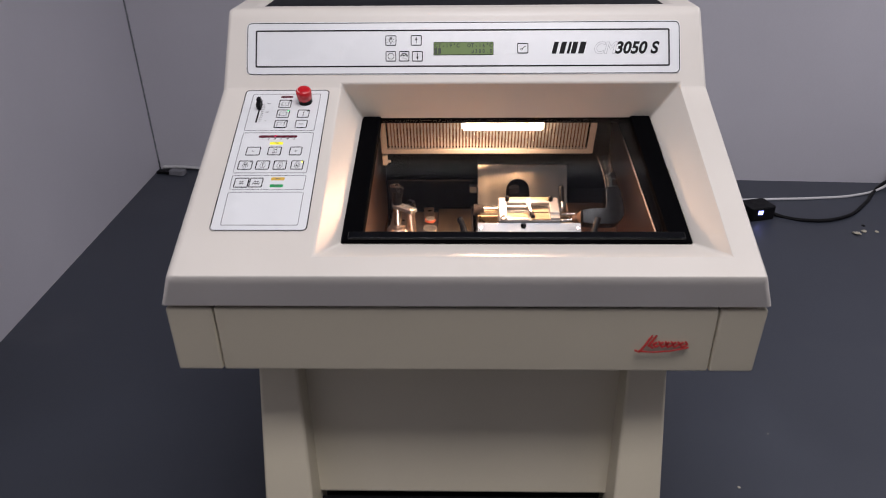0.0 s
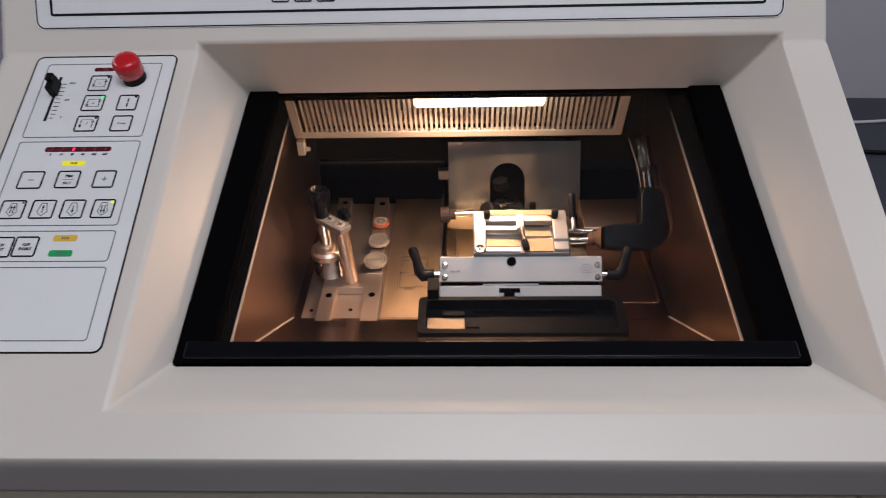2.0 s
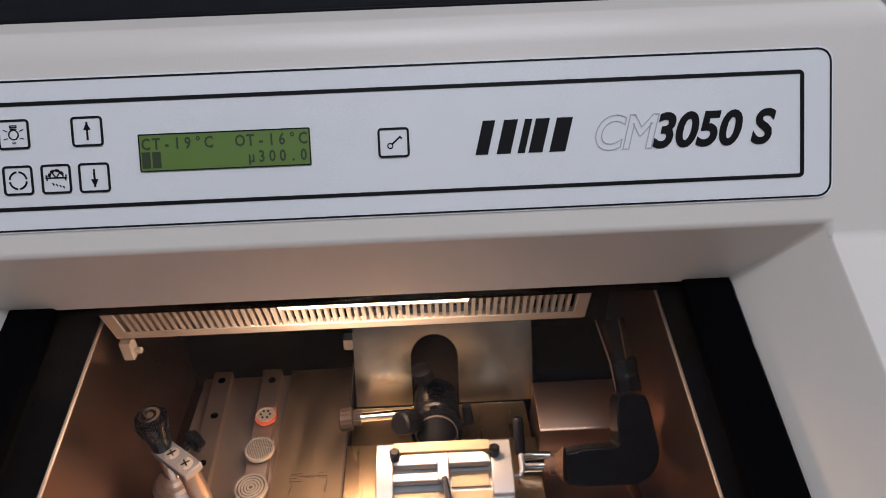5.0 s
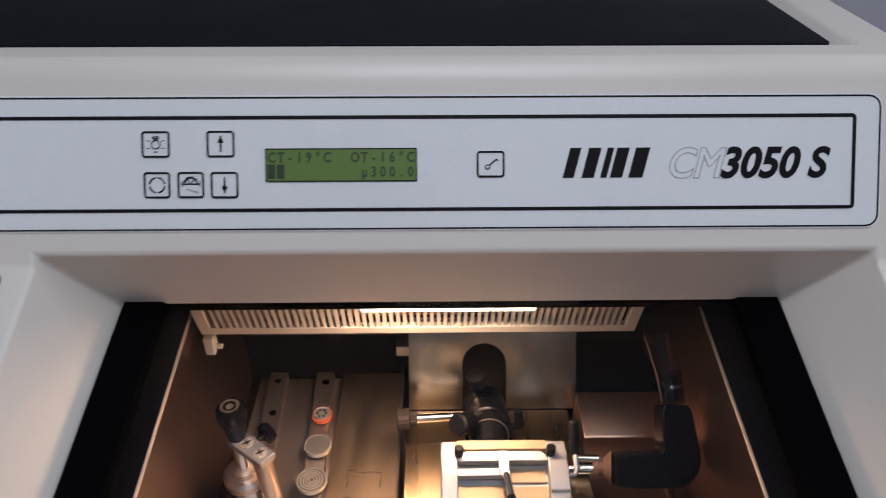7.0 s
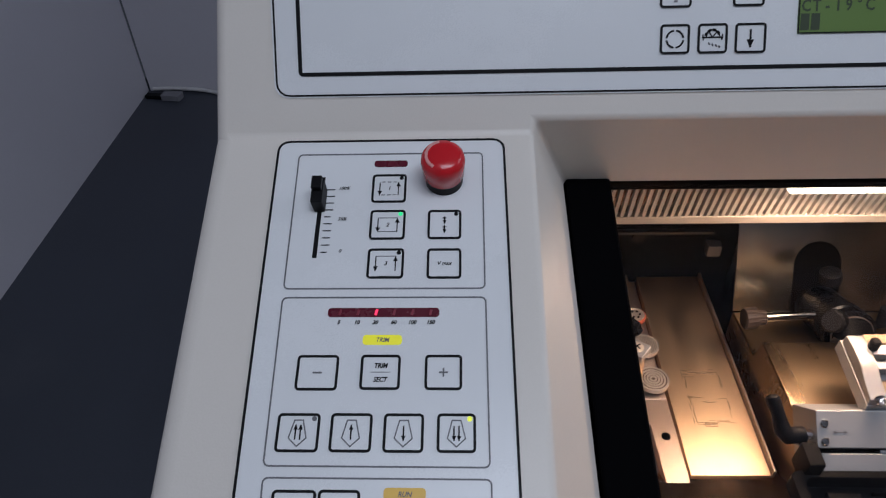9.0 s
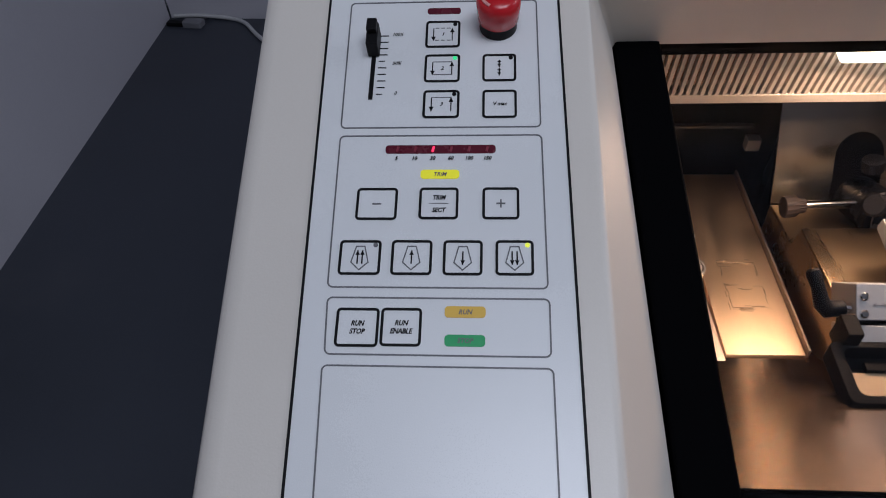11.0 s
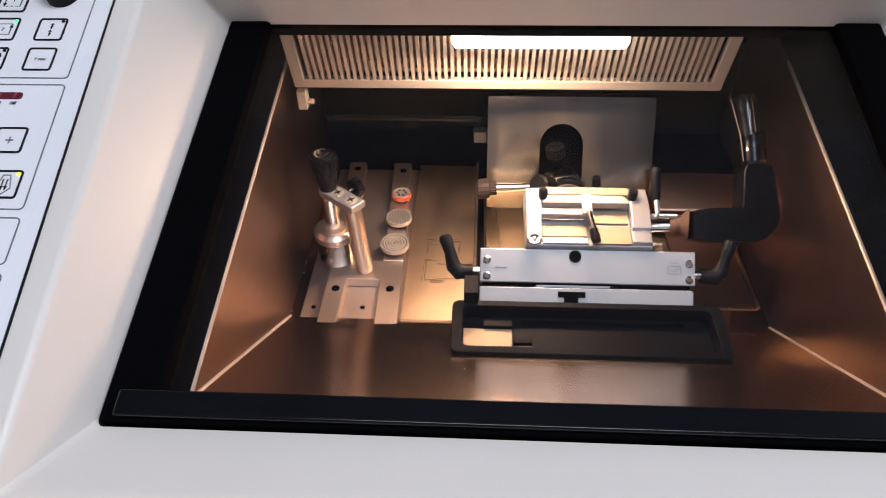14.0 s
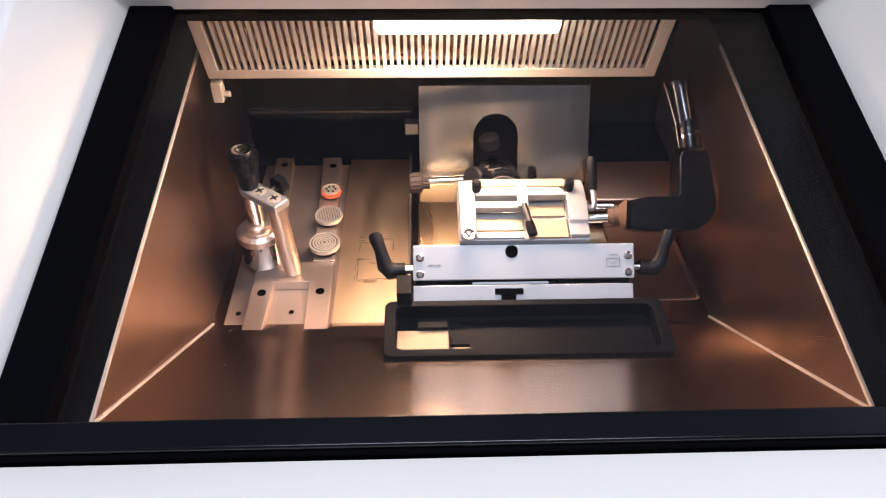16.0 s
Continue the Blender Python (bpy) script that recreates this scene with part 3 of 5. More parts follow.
def build_extractor():
    """Swivelling pressure weight on a stand."""
    ob = thing("heat_extractor", "chrome pressing weight hung from a swivel arm on a stand", "heat extractor")
    ob.location = INSIDE
    bx, by = -0.1000, 0.387
    px, py = -0.1270, 0.408
    top = 0.674
    bm = bmesh.new()
    rod(bm, [((bx + 0.005, by, 0.594), 0.0078), ((bx + 0.005, by, 0.596), 0.0084), ((bx, by, top), 0.0084)], 28)
    part("stand_post", bm, STEEL_SMOOTH, ob, "brushed steel stand post")
    bm = bmesh.new()
    way = Vector((px - bx, py - by, 0))
    way.normalize()
    side = Vector((-way.y, way.x, 0))
    m = Matrix((( way.x, side.x, 0, bx), (way.y, side.y, 0, by), (0, 0, 1, 0), (0, 0, 0, 1)))
    body = [(-0.010, -0.0088), (-0.0098, 0.0088), (0.034, 0.0088), (0.041, 0.0055), (0.041, -0.0055), (0.034, -0.0088)]
    prism(bm, body, top, top + 0.008, m)
    part("swivel_arm", bm, ALU_LIGHT, ob, "flat satin swivel arm", bevel=0.0015)
    for d in (0.0, 0.018):
        bm = bmesh.new()
        q = m @ Vector((d, 0, top + 0.008))
        rod(bm, [(q, 0.0062), (q + Vector((0, 0, 0.0012)), 0.0062), (q + Vector((0, 0, 0.0012)), 0.0042), (q + Vector((0, 0, 0.0002)), 0.0036)], 24)
        cap = part("screw_cap", bm, DISC, ob)
        bm = bmesh.new()
        stroke(bm, [(q.x - 0.003, q.y - 0.002), (q.x + 0.003, q.y + 0.002)], 0.0012, q.z + 0.0011, q.z + 0.0015)
        stroke(bm, [(q.x - 0.002, q.y + 0.003), (q.x + 0.002, q.y - 0.003)], 0.0012, q.z + 0.0011, q.z + 0.0015)
        part("cross_slot", bm, DEEP_BLACK, cap)
    q = m @ Vector((0.032, 0, 0))
    bm = bmesh.new()
    rod(bm, [((q.x, q.y, 0.622), 0.0078), ((q.x, q.y, 0.668), 0.0078), ((q.x, q.y, 0.705), 0.006)], 20)
    part("plunger_rod", bm, CHROME, ob)
    bm = bmesh.new()
    rod(bm, [((q.x, q.y, 0.682), 0.0085), ((q.x, q.y, 0.690), 0.0095), ((q.x, q.y, 0.712), 0.0118), ((q.x, q.y, 0.7145), 0.0125), ((q.x, q.y, 0.719), 0.0120), ((q.x, q.y, 0.720), 0.009), ((q.x, q.y, 0.7185), 0.007), ((q.x, q.y, 0.7185), 0.003)], 28)
    part("lifting_knob", bm, BLACK, ob, "glossy black lifting knob")
    bm = bmesh.new()
    ring(bm, arc_pts(q.x, q.y, 0.0085, 0, 350, 30), arc_pts(q.x, q.y, 0.0060, 0, 350, 30), 0.7198, 0.7212)
    rod(bm, [((q.x, q.y, 0.7185), 0.0040), ((q.x, q.y, 0.7205), 0.0034)], 18)
    part("knob_cap", bm, CHROME, ob, "bright ring on the knob")
    for a in range(8):
        bm = bmesh.new()
        u = Vector((math.cos(math.tau * a / 8), math.sin(math.tau * a / 8), 0))
        rod(bm, [(Vector((q.x, q.y, 0.700)) + u * 0.0098, 0.0018), (Vector((q.x, q.y, 0.7145)) + u * 0.0118, 0.0026), (Vector((q.x, q.y, 0.718)) + u * 0.0112, 0.002)], 8)
        part("knob_lobe", bm, BLACK, ob)
    bm = bmesh.new()
    rod(bm, [((q.x, q.y, 0.5942), 0.0190), ((q.x, q.y, 0.596), 0.0195), ((q.x, q.y, 0.6225), 0.0195)], 36)
    weight = part("weight", bm, WEIGHT, ob, "dark polished cylindrical weight")
    bm = bmesh.new()
    rod(bm, [((q.x, q.y, 0.6226), 0.0190), ((q.x, q.y, 0.6232), 0.0212), ((q.x, q.y, 0.6300), 0.0212), ((q.x, q.y, 0.6335), 0.0175), ((q.x, q.y, 0.6338), 0.0125), ((q.x, q.y, 0.6390), 0.0120), ((q.x, q.y, 0.6398), 0.0085)], 36)
    part("flange", bm, STEEL_SMOOTH, weight, "bright flange with a stepped collar")
    k = m @ Vector((0.016, -0.0095, top + 0.004))
    away = side * -1
    bm = bmesh.new()
    rod(bm, [(k, 0.003), (k + away * 0.007, 0.003)], 12)
    rod(bm, [(k + away * 0.007, 0.0085), (k + away * 0.008, 0.0100), (k + away * 0.015, 0.0100), (k + away * 0.016, 0.0085)], 14, flute=0.0016)
    part("clamp_knob", bm, BLACK, ob, "glossy black lobed clamp knob")
    bm = bmesh.new()
    rod(bm, [(k + away * 0.0160, 0.0055), (k + away * 0.0168, 0.0050)], 16)
    part("clamp_knob_cap", bm, CHROME, ob)


build_extractor()


# ---- lamp unit over the chamber ----
def build_lamp():
    x0, x1, zb, yb, yt, zt = -0.1545, 0.2375, 0.7635, 0.4565, 0.430, 0.845
    h = math.hypot(yb - yt, zt - zb)
    m = Matrix.Translation((0, yb, zb)) @ Matrix.Rotation(math.atan2(zt - zb, yt - yb), 4, "X")
    lamp = part("lamp_housing", (lambda b: (ring(b, [(x0, 0), (x1, 0), (x1, h), (x0, h)], [(x0 + 0.011, 0.0105), (x1 - 0.011, 0.0105), (x1 - 0.011, h - 0.002), (x0 + 0.011, h - 0.002)], -0.003, 0.003, m), b)[1])(bmesh.new()), CREAM, cryostat, "cream louvred lamp and ventilation cover", bevel=0.0012)
    lamp.location = INSIDE
    n = 62
    step = (x1 - x0 - 0.022) / n
    bm = bmesh.new()
    box(bm, -0.0015, 0.0015, 0.0100, h - 0.0015, -0.0022, 0.0022, m)
    first = part("slat", bm, CREAM, lamp)
    first.location.x = x0 + 0.011 + step
    for i in range(1, n - 1):
        ob = new("slat", first.data)
        ob.parent, ob.location.x = lamp, x0 + 0.011 + step * (i + 1)
    bm = bmesh.new()
    box(bm, x0 + 0.012, x1 - 0.012, 0.006, h - 0.003, -0.018, -0.013, m)
    part("vent_duct", bm, material("warm_brown_metal", (0.34, 0.19, 0.12), 0.32, metal=0.75, vary=0.35, scale=60), lamp)
    for v, k in ((0.024, 44), (0.044, 40)):
        bm = bmesh.new()
        for i in range(k):
            x = x0 + 0.03 + i * (x1 - x0 - 0.06) / (k - 1)
            rod(bm, [((x, v - 0.006, -0.008), 0.0026), ((x + 0.003, v + 0.006, -0.008), 0.0026)], 8, m)
        tagged(part("coil", bm, material("copper_coil", (0.85, 0.55, 0.40), 0.22, metal=0.9), lamp, "row of copper coil bends behind the louvres"), kind="stuff")
    bm = bmesh.new()
    rod(bm, [((-0.005, 0.415, 0.8315), 0.005), ((-0.002, 0.415, 0.8315), 0.0094), ((0.136, 0.415, 0.8315), 0.0094), ((0.139, 0.415, 0.8315), 0.005)], 16)
    part("lamp_tube", bm, TUBE, lamp, "bright warm lamp tube")
    bm = bmesh.new()
    box(bm, x0 + 0.001, x0 + 0.010, 0.450, 0.462, 0.741, 0.760)
    rod(bm, [((x0 + 0.010, 0.456, 0.747), 0.0028), ((x0 + 0.016, 0.456, 0.747), 0.0028)], 12)
    part("lamp_foot", bm, CREAM, lamp, "small mounting foot", bevel=0.001)


build_lamp()

# ---- microtome parts in the chamber ----
YZ = Matrix(((0, 0, 1, 0), (1, 0, 0, 0), (0, 1, 0, 0), (0, 0, 0, 1)))


def build_microtome():
    ob = thing("microtome", "steel microtome body with cover plate and black specimen head", "microtome")
    ob.location = INSIDE
    # bent cover plate with an arched slot, leaning back
    m = Matrix.Translation((0, 0.545, 0.705)) @ Matrix.Rotation(radians(62), 4, "X")
    x0, x1, low = 0.028, 0.207, -0.101
    bm = bmesh.new()
    hx, hr, hy = 0.1085, 0.0235, -0.052
    prism(bm, [(hx + hr, low), *arc_pts(hx, hy, hr, 0, 90, 8), (hx, 0), (x1, 0), (x1, low)], -0.002, 0.0, m)
    prism(bm, [*arc_pts(hx, hy, hr, 90, 180, 8), (hx - hr, low), (x0, low), (x0, 0), (hx, 0)], -0.002, 0.0, m)
    part("cover_plate", bm, PLATE, ob, "bright steel cover plate with arched slot")
    bm = bmesh.new()
    box(bm, 0.05, 0.18, 0.566, 0.579, BASE, 0.69)
    part("slot_back", bm, MATT, ob)
    bm = bmesh.new()
    box(bm, 0.0125, 0.027, 0.560, 0.572, 0.636, 0.650)
    part("catch", bm, ALU_LIGHT, ob, "small square catch", bevel=0.001)
    # bed under the blade holder
    bm = bmesh.new()
    prism(bm, [(0.30, BASE), (0.30, 0.640), (0.335, 0.648), (0.425, 0.648), (0.432, 0.622), (0.496, 0.616), (0.496, BASE)], 0.026, 0.198, YZ)
    part("bed", bm, GOLD_STEEL, ob, "satin steel bed of the blade holder", bevel=0.002)
    # specimen head
    c = Vector((0.108, 0.444, 0.645))
    d = Vector((0, -0.94, 0.34)).normalized()
    bm = bmesh.new()
    rod(bm, [(c - d * 0.055, 0.0215), (c - d * 0.012, 0.0215)], 32)
    part("object_arm", bm, BLACK, ob, "black round specimen arm")
    bm = bmesh.new()
    rod(bm, [(c - d * 0.012, 0.021), (c - d * 0.010, 0.0235), (c - d * 0.002, 0.0235), (c, 0.021), (c + d * 0.002, 0.021), (c + d * 0.003, 0.0235), (c + d * 0.011, 0.0235), (c + d * 0.013, 0.019)], 40)
    part("orientation_ring", bm, BLACK, ob, "black orientation ring of the specimen head")
    bm = bmesh.new()
    rod(bm, [(c + d * 0.013, 0.0185), (c + d * 0.0160, 0.0185), (c + d * 0.0168, 0.0172), (c + d * 0.0168, 0.0125), (c + d * 0.0140, 0.0120)], 36)
    chuck = part("chuck", bm, TRAY_BLACK, ob, "dull black specimen chuck")
    bm = bmesh.new()
    rod(bm, [(c + d * 0.0135, 0.0186), (c + d * 0.0137, 0.0192), (c + d * 0.0150, 0.0192), (c + d * 0.0152, 0.0186)], 36)
    part("chuck_rim", bm, STEEL_SMOOTH, chuck, "bright narrow rim")
    for p, q, r in (((0.092, 0.436, 0.664), (0.077, 0.420, 0.679), 0.0108), ((0.099, 0.476, 0.672), (0.096, 0.477, 0.686), 0.0100)):
        bm = bmesh.new()
        rod(bm, [(p, r * 0.6), (Vector(p).lerp(Vector(q), 0.25), r), (q, r), (Vector(p).lerp(Vector(q), 1.08), r * 0.8)], 26, flute=0.0007)
        part("adjusting_knob", bm, MATT, ob, "black knurled adjusting knob")
    bm = bmesh.new()
    rod(bm, [((0.128, 0.444, 0.648), 0.0035), ((0.138, 0.442, 0.652), 0.0035)], 12)
    rod(bm, [((0.138, 0.442, 0.652), 0.0050), ((0.136, 0.444, 0.672), 0.0040)], 12)
    part("clamp_lever", bm, MATT, ob)
    up = d.cross(Vector((1, 0, 0))).normalized() * -1
    m2 = Matrix((( 1, d.x, up.x, c.x - 0.008), (0, d.y, up.y, c.y), (0, d.z, up.z, c.z), (0, 0, 0, 1)))
    bm = bmesh.new()
    stroke(bm, [(0, -0.006), (0, 0.003)], 0.0016, 0.0218, 0.0226, m2)
    prism(bm, [(-0.0022, 0.002), (0.0022, 0.002), (0, 0.006)], 0.0218, 0.0226, m2)
    part("arrow_mark", bm, FOIL, ob, "small white arrow")
    # side clamp with knurled knob
    bm = bmesh.new()
    rod(bm, [((0.034, 0.456, 0.648), 0.0046), ((0.084, 0.458, 0.649), 0.0046)], 16)
    part("spindle", bm, CHROME, ob, "thin bright spindle")
    bm = bmesh.new()
    rod(bm, [((0.018, 0.455, 0.647), 0.009), ((0.019, 0.455, 0.647), 0.0105), ((0.030, 0.456, 0.648), 0.0105), ((0.031, 0.456, 0.648), 0.0072), ((0.038, 0.456, 0.648), 0.0072)], 32, flute=0.0006)
    part("spindle_knob", bm, material("brown_knurled_metal", (0.04, 0.028, 0.022), 0.55, spec=0.25, vary=0.2), ob, "dark knurled knob")


build_microtome()


HM = Matrix(((1, 0, 0, 0.022), (0, 0.707, -0.707, 0.283), (0, 0.707, 0.707, 0.652), (0, 0, 0, 1)))


def lever(parent, x, s, label):
    """Clamping lever: boss, hub and a bent tapering arm."""
    bm = bmesh.new()
    rod(bm, [((x, 0.0295, -0.008), 0.0042), ((x + s * 0.006, 0.0295, -0.008), 0.0042)], 16, HM)
    part("lever_boss", bm, CHROME, parent)
    bm = bmesh.new()
    a = Vector((x + s * 0.006, 0.0295, -0.008))
    rod(bm, [(a, 0.0062), (a + Vector((s * 0.012, -0.001, 0)), 0.0072), (a + Vector((s * 0.017, 0.004, 0.001)), 0.0066), (a + Vector((s * 0.020, 0.016, 0.003)), 0.0050), (a + Vector((s * 0.0235, 0.0255, 0.004)), 0.0058), (a + Vector((s * 0.0245, 0.0290, 0.004)), 0.0052), (a + Vector((s * 0.0248, 0.0305, 0.004)), 0.0032)], 16, HM)
    part("lever", bm, MATT, parent, label)


def build_blade_holder():
    ob = thing("blade_holder", "grey anodised blade holder with clamping levers, on the microtome bed", "blade holder")
    ob.location = INSIDE
    bm = bmesh.new()
    box(bm, 0.0, 0.1785, -0.0005, 0.0165, -0.040, 0.0, HM)
    part("base_block", bm, ALU, ob, "grey lower block", bevel=0.0008)
    bm = bmesh.new()
    prism(bm, [(0.066, 0.0135), (0.066, 0.0085), (0.071, 0.0085), (0.071, 0.001), (0.083, 0.001), (0.083, 0.0085), (0.089, 0.0085), (0.089, 0.0135)], 0.0, 0.0007, HM)
    part("t_slot", bm, DEEP_BLACK, ob, "black t-shaped slot")
    # black strip put in as the shade between the two blocks
    bm = bmesh.new()
    box(bm, 0.002, 0.176, 0.0165, 0.0205, -0.036, -0.003, HM)
    part("gap_shade", bm, DEEP_BLACK, ob)
    bm = bmesh.new()
    box(bm, 0.048, 0.110, 0.0168, 0.0188, -0.010, -0.0022, HM)
    part("gap_bar", bm, ALU, ob, "narrow grey bar in the gap", bevel=0.0003)
    bm = bmesh.new()
    box(bm, 0.0, 0.1800, 0.0205, 0.0490, -0.040, 0.0, HM)
    part("top_block", bm, ALU, ob, "grey upper block with screws", bevel=0.001)
    for x in (0.0058, 0.1745):
        for u in (0.0255, 0.039):
            bm = bmesh.new()
            rod(bm, [((x, u, 0.0), 0.0033), ((x, u, 0.0012), 0.0033), ((x, u, 0.0020), 0.0022)], 16, HM)
            part("screw", bm, CHROME, ob)
    bm = bmesh.new()
    rod(bm, [((0.080, 0.0432, 0.0), 0.0052), ((0.080, 0.0432, 0.0007), 0.0052)], 24, HM)
    part("bore", bm, DEEP_BLACK, ob, "black round bore")
    bm = bmesh.new()
    stroke(bm, [(0.0125, 0.0325), (0.0225, 0.0325)], 0.0006, 0, 0.0003, HM)
    for x, s in ((0.0125, 1), (0.0225, -1)):
        stroke(bm, [(x + s * 0.0022, 0.0337), (x, 0.0325), (x + s * 0.0022, 0.0313)], 0.0006, 0, 0.0003, HM)
    part("engraving", bm, GREY_INK, ob, "engraved double arrow")
    bm = bmesh.new()
    line_frame(bm, 0.157, 0.168, 0.030, 0.037, 0.0006, 0.0005, 0, 0.0003, HM)
    stroke(bm, [(0.159, 0.034), (0.162, 0.032), (0.166, 0.035)], 0.0005, 0, 0.0003, HM)
    stroke(bm, [(0.159, 0.0395), (0.166, 0.0395)], 0.0005, 0, 0.0003, HM)
    part("engraving", bm, GREY_INK, ob, "engraved pictogram")
    lever(ob, 0.0, -1, "black bent clamping lever")
    lever(ob, 0.18, 1, "black bent clamping lever")

    # sliding blade carrier on top
    m = Matrix.Translation((0, 0.319, 0.6895)) @ Matrix.Rotation(radians(10), 4, "X")
    bm = bmesh.new()
    box(bm, 0.060, 0.1665, 0.0, 0.060, -0.012, 0.0005, m)
    part("carrier_plate", bm, ALU, ob, "grey carrier plate", bevel=0.0008)
    bm = bmesh.new()
    prism(bm, [(0.001, 0.0005), (0.002, 0.0065), (0.018, 0.009), (0.028, 0.0125), (0.046, 0.0125), (0.058, 0.010), (0.058, 0.0005)], 0.0605, 0.074, m @ YZ)
    part("cheek", bm, ALU_LIGHT, ob, "bright cheek block", bevel=0.0012)
    bm = bmesh.new()
    prism(bm, [(0.001, 0.0005), (0.002, 0.005), (0.013, 0.0055), (0.014, 0.009), (0.030, 0.0125), (0.046, 0.0125), (0.058, 0.010), (0.058, 0.0005)], 0.1495, 0.166, m @ YZ)
    part("cheek", bm, ALU_LIGHT, ob, "bright stepped cheek block", bevel=0.0012)
    bm = bmesh.new()
    box(bm, 0.0735, 0.1120, 0.0255, 0.0325, 0.0045, 0.0115, m)
    part("cross_bar", bm, ALU_LIGHT, ob, "bright cross bar", bevel=0.0012)
    bm = bmesh.new()
    prism(bm, [(0.0740, 0.038), (0.1500, 0.038), (0.1480, 0.044), (0.1440, 0.0475), (0.0820, 0.0475), (0.0740, 0.044)], 0.005, 0.0128, m)
    part("front_rail", bm, ALU_LIGHT, ob, "bright rail with slanting ends", bevel=0.0012)
    bm = bmesh.new()
    box(bm, 0.0735, 0.1500, 0.0500, 0.0590, 0.0015, 0.0105, m)
    part("pressure_plate", bm, BRASS, ob, "pale shiny pressure plate", bevel=0.001)
    for x0, x1, y0, y1 in ((0.0745, 0.1125, 0.001, 0.0075), (0.0745, 0.1125, 0.0085, 0.0215), (0.1165, 0.1490, 0.001, 0.0205), (0.1185, 0.1480, 0.0235, 0.0365)):
        bm = bmesh.new()
        box(bm, x0, x1, y0, y1, 0.0006, 0.0026, m)
        part("guard_plate", bm, BRASS if y0 > 0.002 or x0 > 0.1 else ALU_LIGHT, ob, "pale shiny plate", bevel=0.0006)
    bm = bmesh.new()
    box(bm, 0.1080, 0.1170, 0.023, 0.046, 0.0115, 0.0165, m)
    part("finger_bridge", bm, ALU_LIGHT, ob, "bright finger bridge", bevel=0.0015)
    bm = bmesh.new()
    rod(bm, [((0.1130, 0.026, 0.0150), 0.0028), ((0.1160, 0.008, 0.0125), 0.0030)], 14, m)
    part("lever_stem", bm, CHROME, ob)
    bm = bmesh.new()
    rod(bm, [((0.1160, 0.008, 0.0125), 0.0036), ((0.1175, 0.000, 0.0110), 0.0042), ((0.1182, -0.003, 0.0105), 0.0038), ((0.1184, -0.004, 0.0103), 0.002)], 14, m)
    part("lever_tip", bm, BLACK, ob, "black lever tip")
    for x in (0.0755, 0.1525):
        bm = bmesh.new()
        rod(bm, [((x, 0.0445, 0.011), 0.0038), ((x, 0.046, 0.0195), 0.0042), ((x, 0.0462, 0.0208), 0.0030)], 18, m)
        part("stop_cap", bm, BLACK, ob, "black stop cap")
    bm = bmesh.new()
    rod(bm, [((0.0672, 0.003, 0.0075), 0.0040), ((0.0672, 0.000, 0.0078), 0.0040), ((0.0672, 0.000, 0.0078), 0.0022), ((0.0672, 0.001, 0.0078), 0.0018)], 18, m)
    part("hinge_screw", bm, CHROME, ob)
    # upright lever and wire at the far cheek
    bm = bmesh.new()
    rod(bm, [((0.166, 0.028, 0.006), 0.0022), ((0.1715, 0.029, 0.005), 0.0022), ((0.1735, 0.033, 0.007), 0.0024), ((0.1735, 0.047, 0.010), 0.0024)], 12, m)
    part("wire_stem", bm, ALU_LIGHT, ob, "bright bent wire")
    bm = bmesh.new()
    rod(bm, [((0.1735, 0.046, 0.008), 0.0040), ((0.1722, 0.064, 0.028), 0.0044), ((0.1720, 0.0655, 0.0295), 0.0030)], 16, m)
    part("upright_lever", bm, MATT, ob, "black upright clamping lever")


build_blade_holder()


def build_tray():
    """Black waste tray lying on the sloping chamber front."""
    ob = thing("waste_tray", "black plastic waste tray with raised rim before the blade holder", "tray")
    ob.location = (INSIDE.x, 0, 0)
    m = Matrix.Translation((0, 0.231, slope_z(0.231))) @ Matrix.Rotation(radians(4), 4, "X")
    x0, x1, y1 = -0.0005, 0.2215, 0.054
    bm = bmesh.new()
    out, inn = rounded(x0, x1, 0, y1, 0.006), rounded(x0 + 0.009, x1 - 0.009, 0.007, y1 - 0.006, 0.006)
    ring(bm, out, inn, -0.012, 0.0045, m)
    part("rim", bm, TRAY_BLACK, ob, "", bevel=0.0012)
    bm = bmesh.new()
    box(bm, x0 + 0.004, x1 - 0.004, 0.004, y1 - 0.004, -0.013, -0.010, m)
    part("bottom", bm, TRAY_BLACK, ob)
    bm = bmesh.new()
    box(bm, x0 + 0.0095, x0 + 0.050, 0.0075, 0.034, -0.010, -0.0085, m)
    box(bm, x0 + 0.054, x0 + 0.066, 0.0075, 0.017, -0.010, -0.008, m)
    part("brass_plate", bm, BRASS, ob, "pale shiny metal plates in the tray", bevel=0.0006)
    bm = bmesh.new()
    box(bm, x0 + 0.0515, x0 + 0.066, 0.018, 0.026, -0.010, -0.006, m)
    box(bm, x0 + 0.026, x0 + 0.050, 0.034, 0.042, -0.010, -0.005, m)
    box(bm, x0 + 0.060, x1 - 0.03, 0.041, 0.0425, -0.010, -0.005, m)
    part("rib", bm, TRAY_BLACK, ob, "", bevel=0.0006)
    bm = bmesh.new()
    box(bm, 0.009, 0.021, 0.050, 0.070, -0.008, 0.018, m)
    part("hook", bm, TRAY_BLACK, ob, "black hook at the tray's end", bevel=0.001)


build_tray()


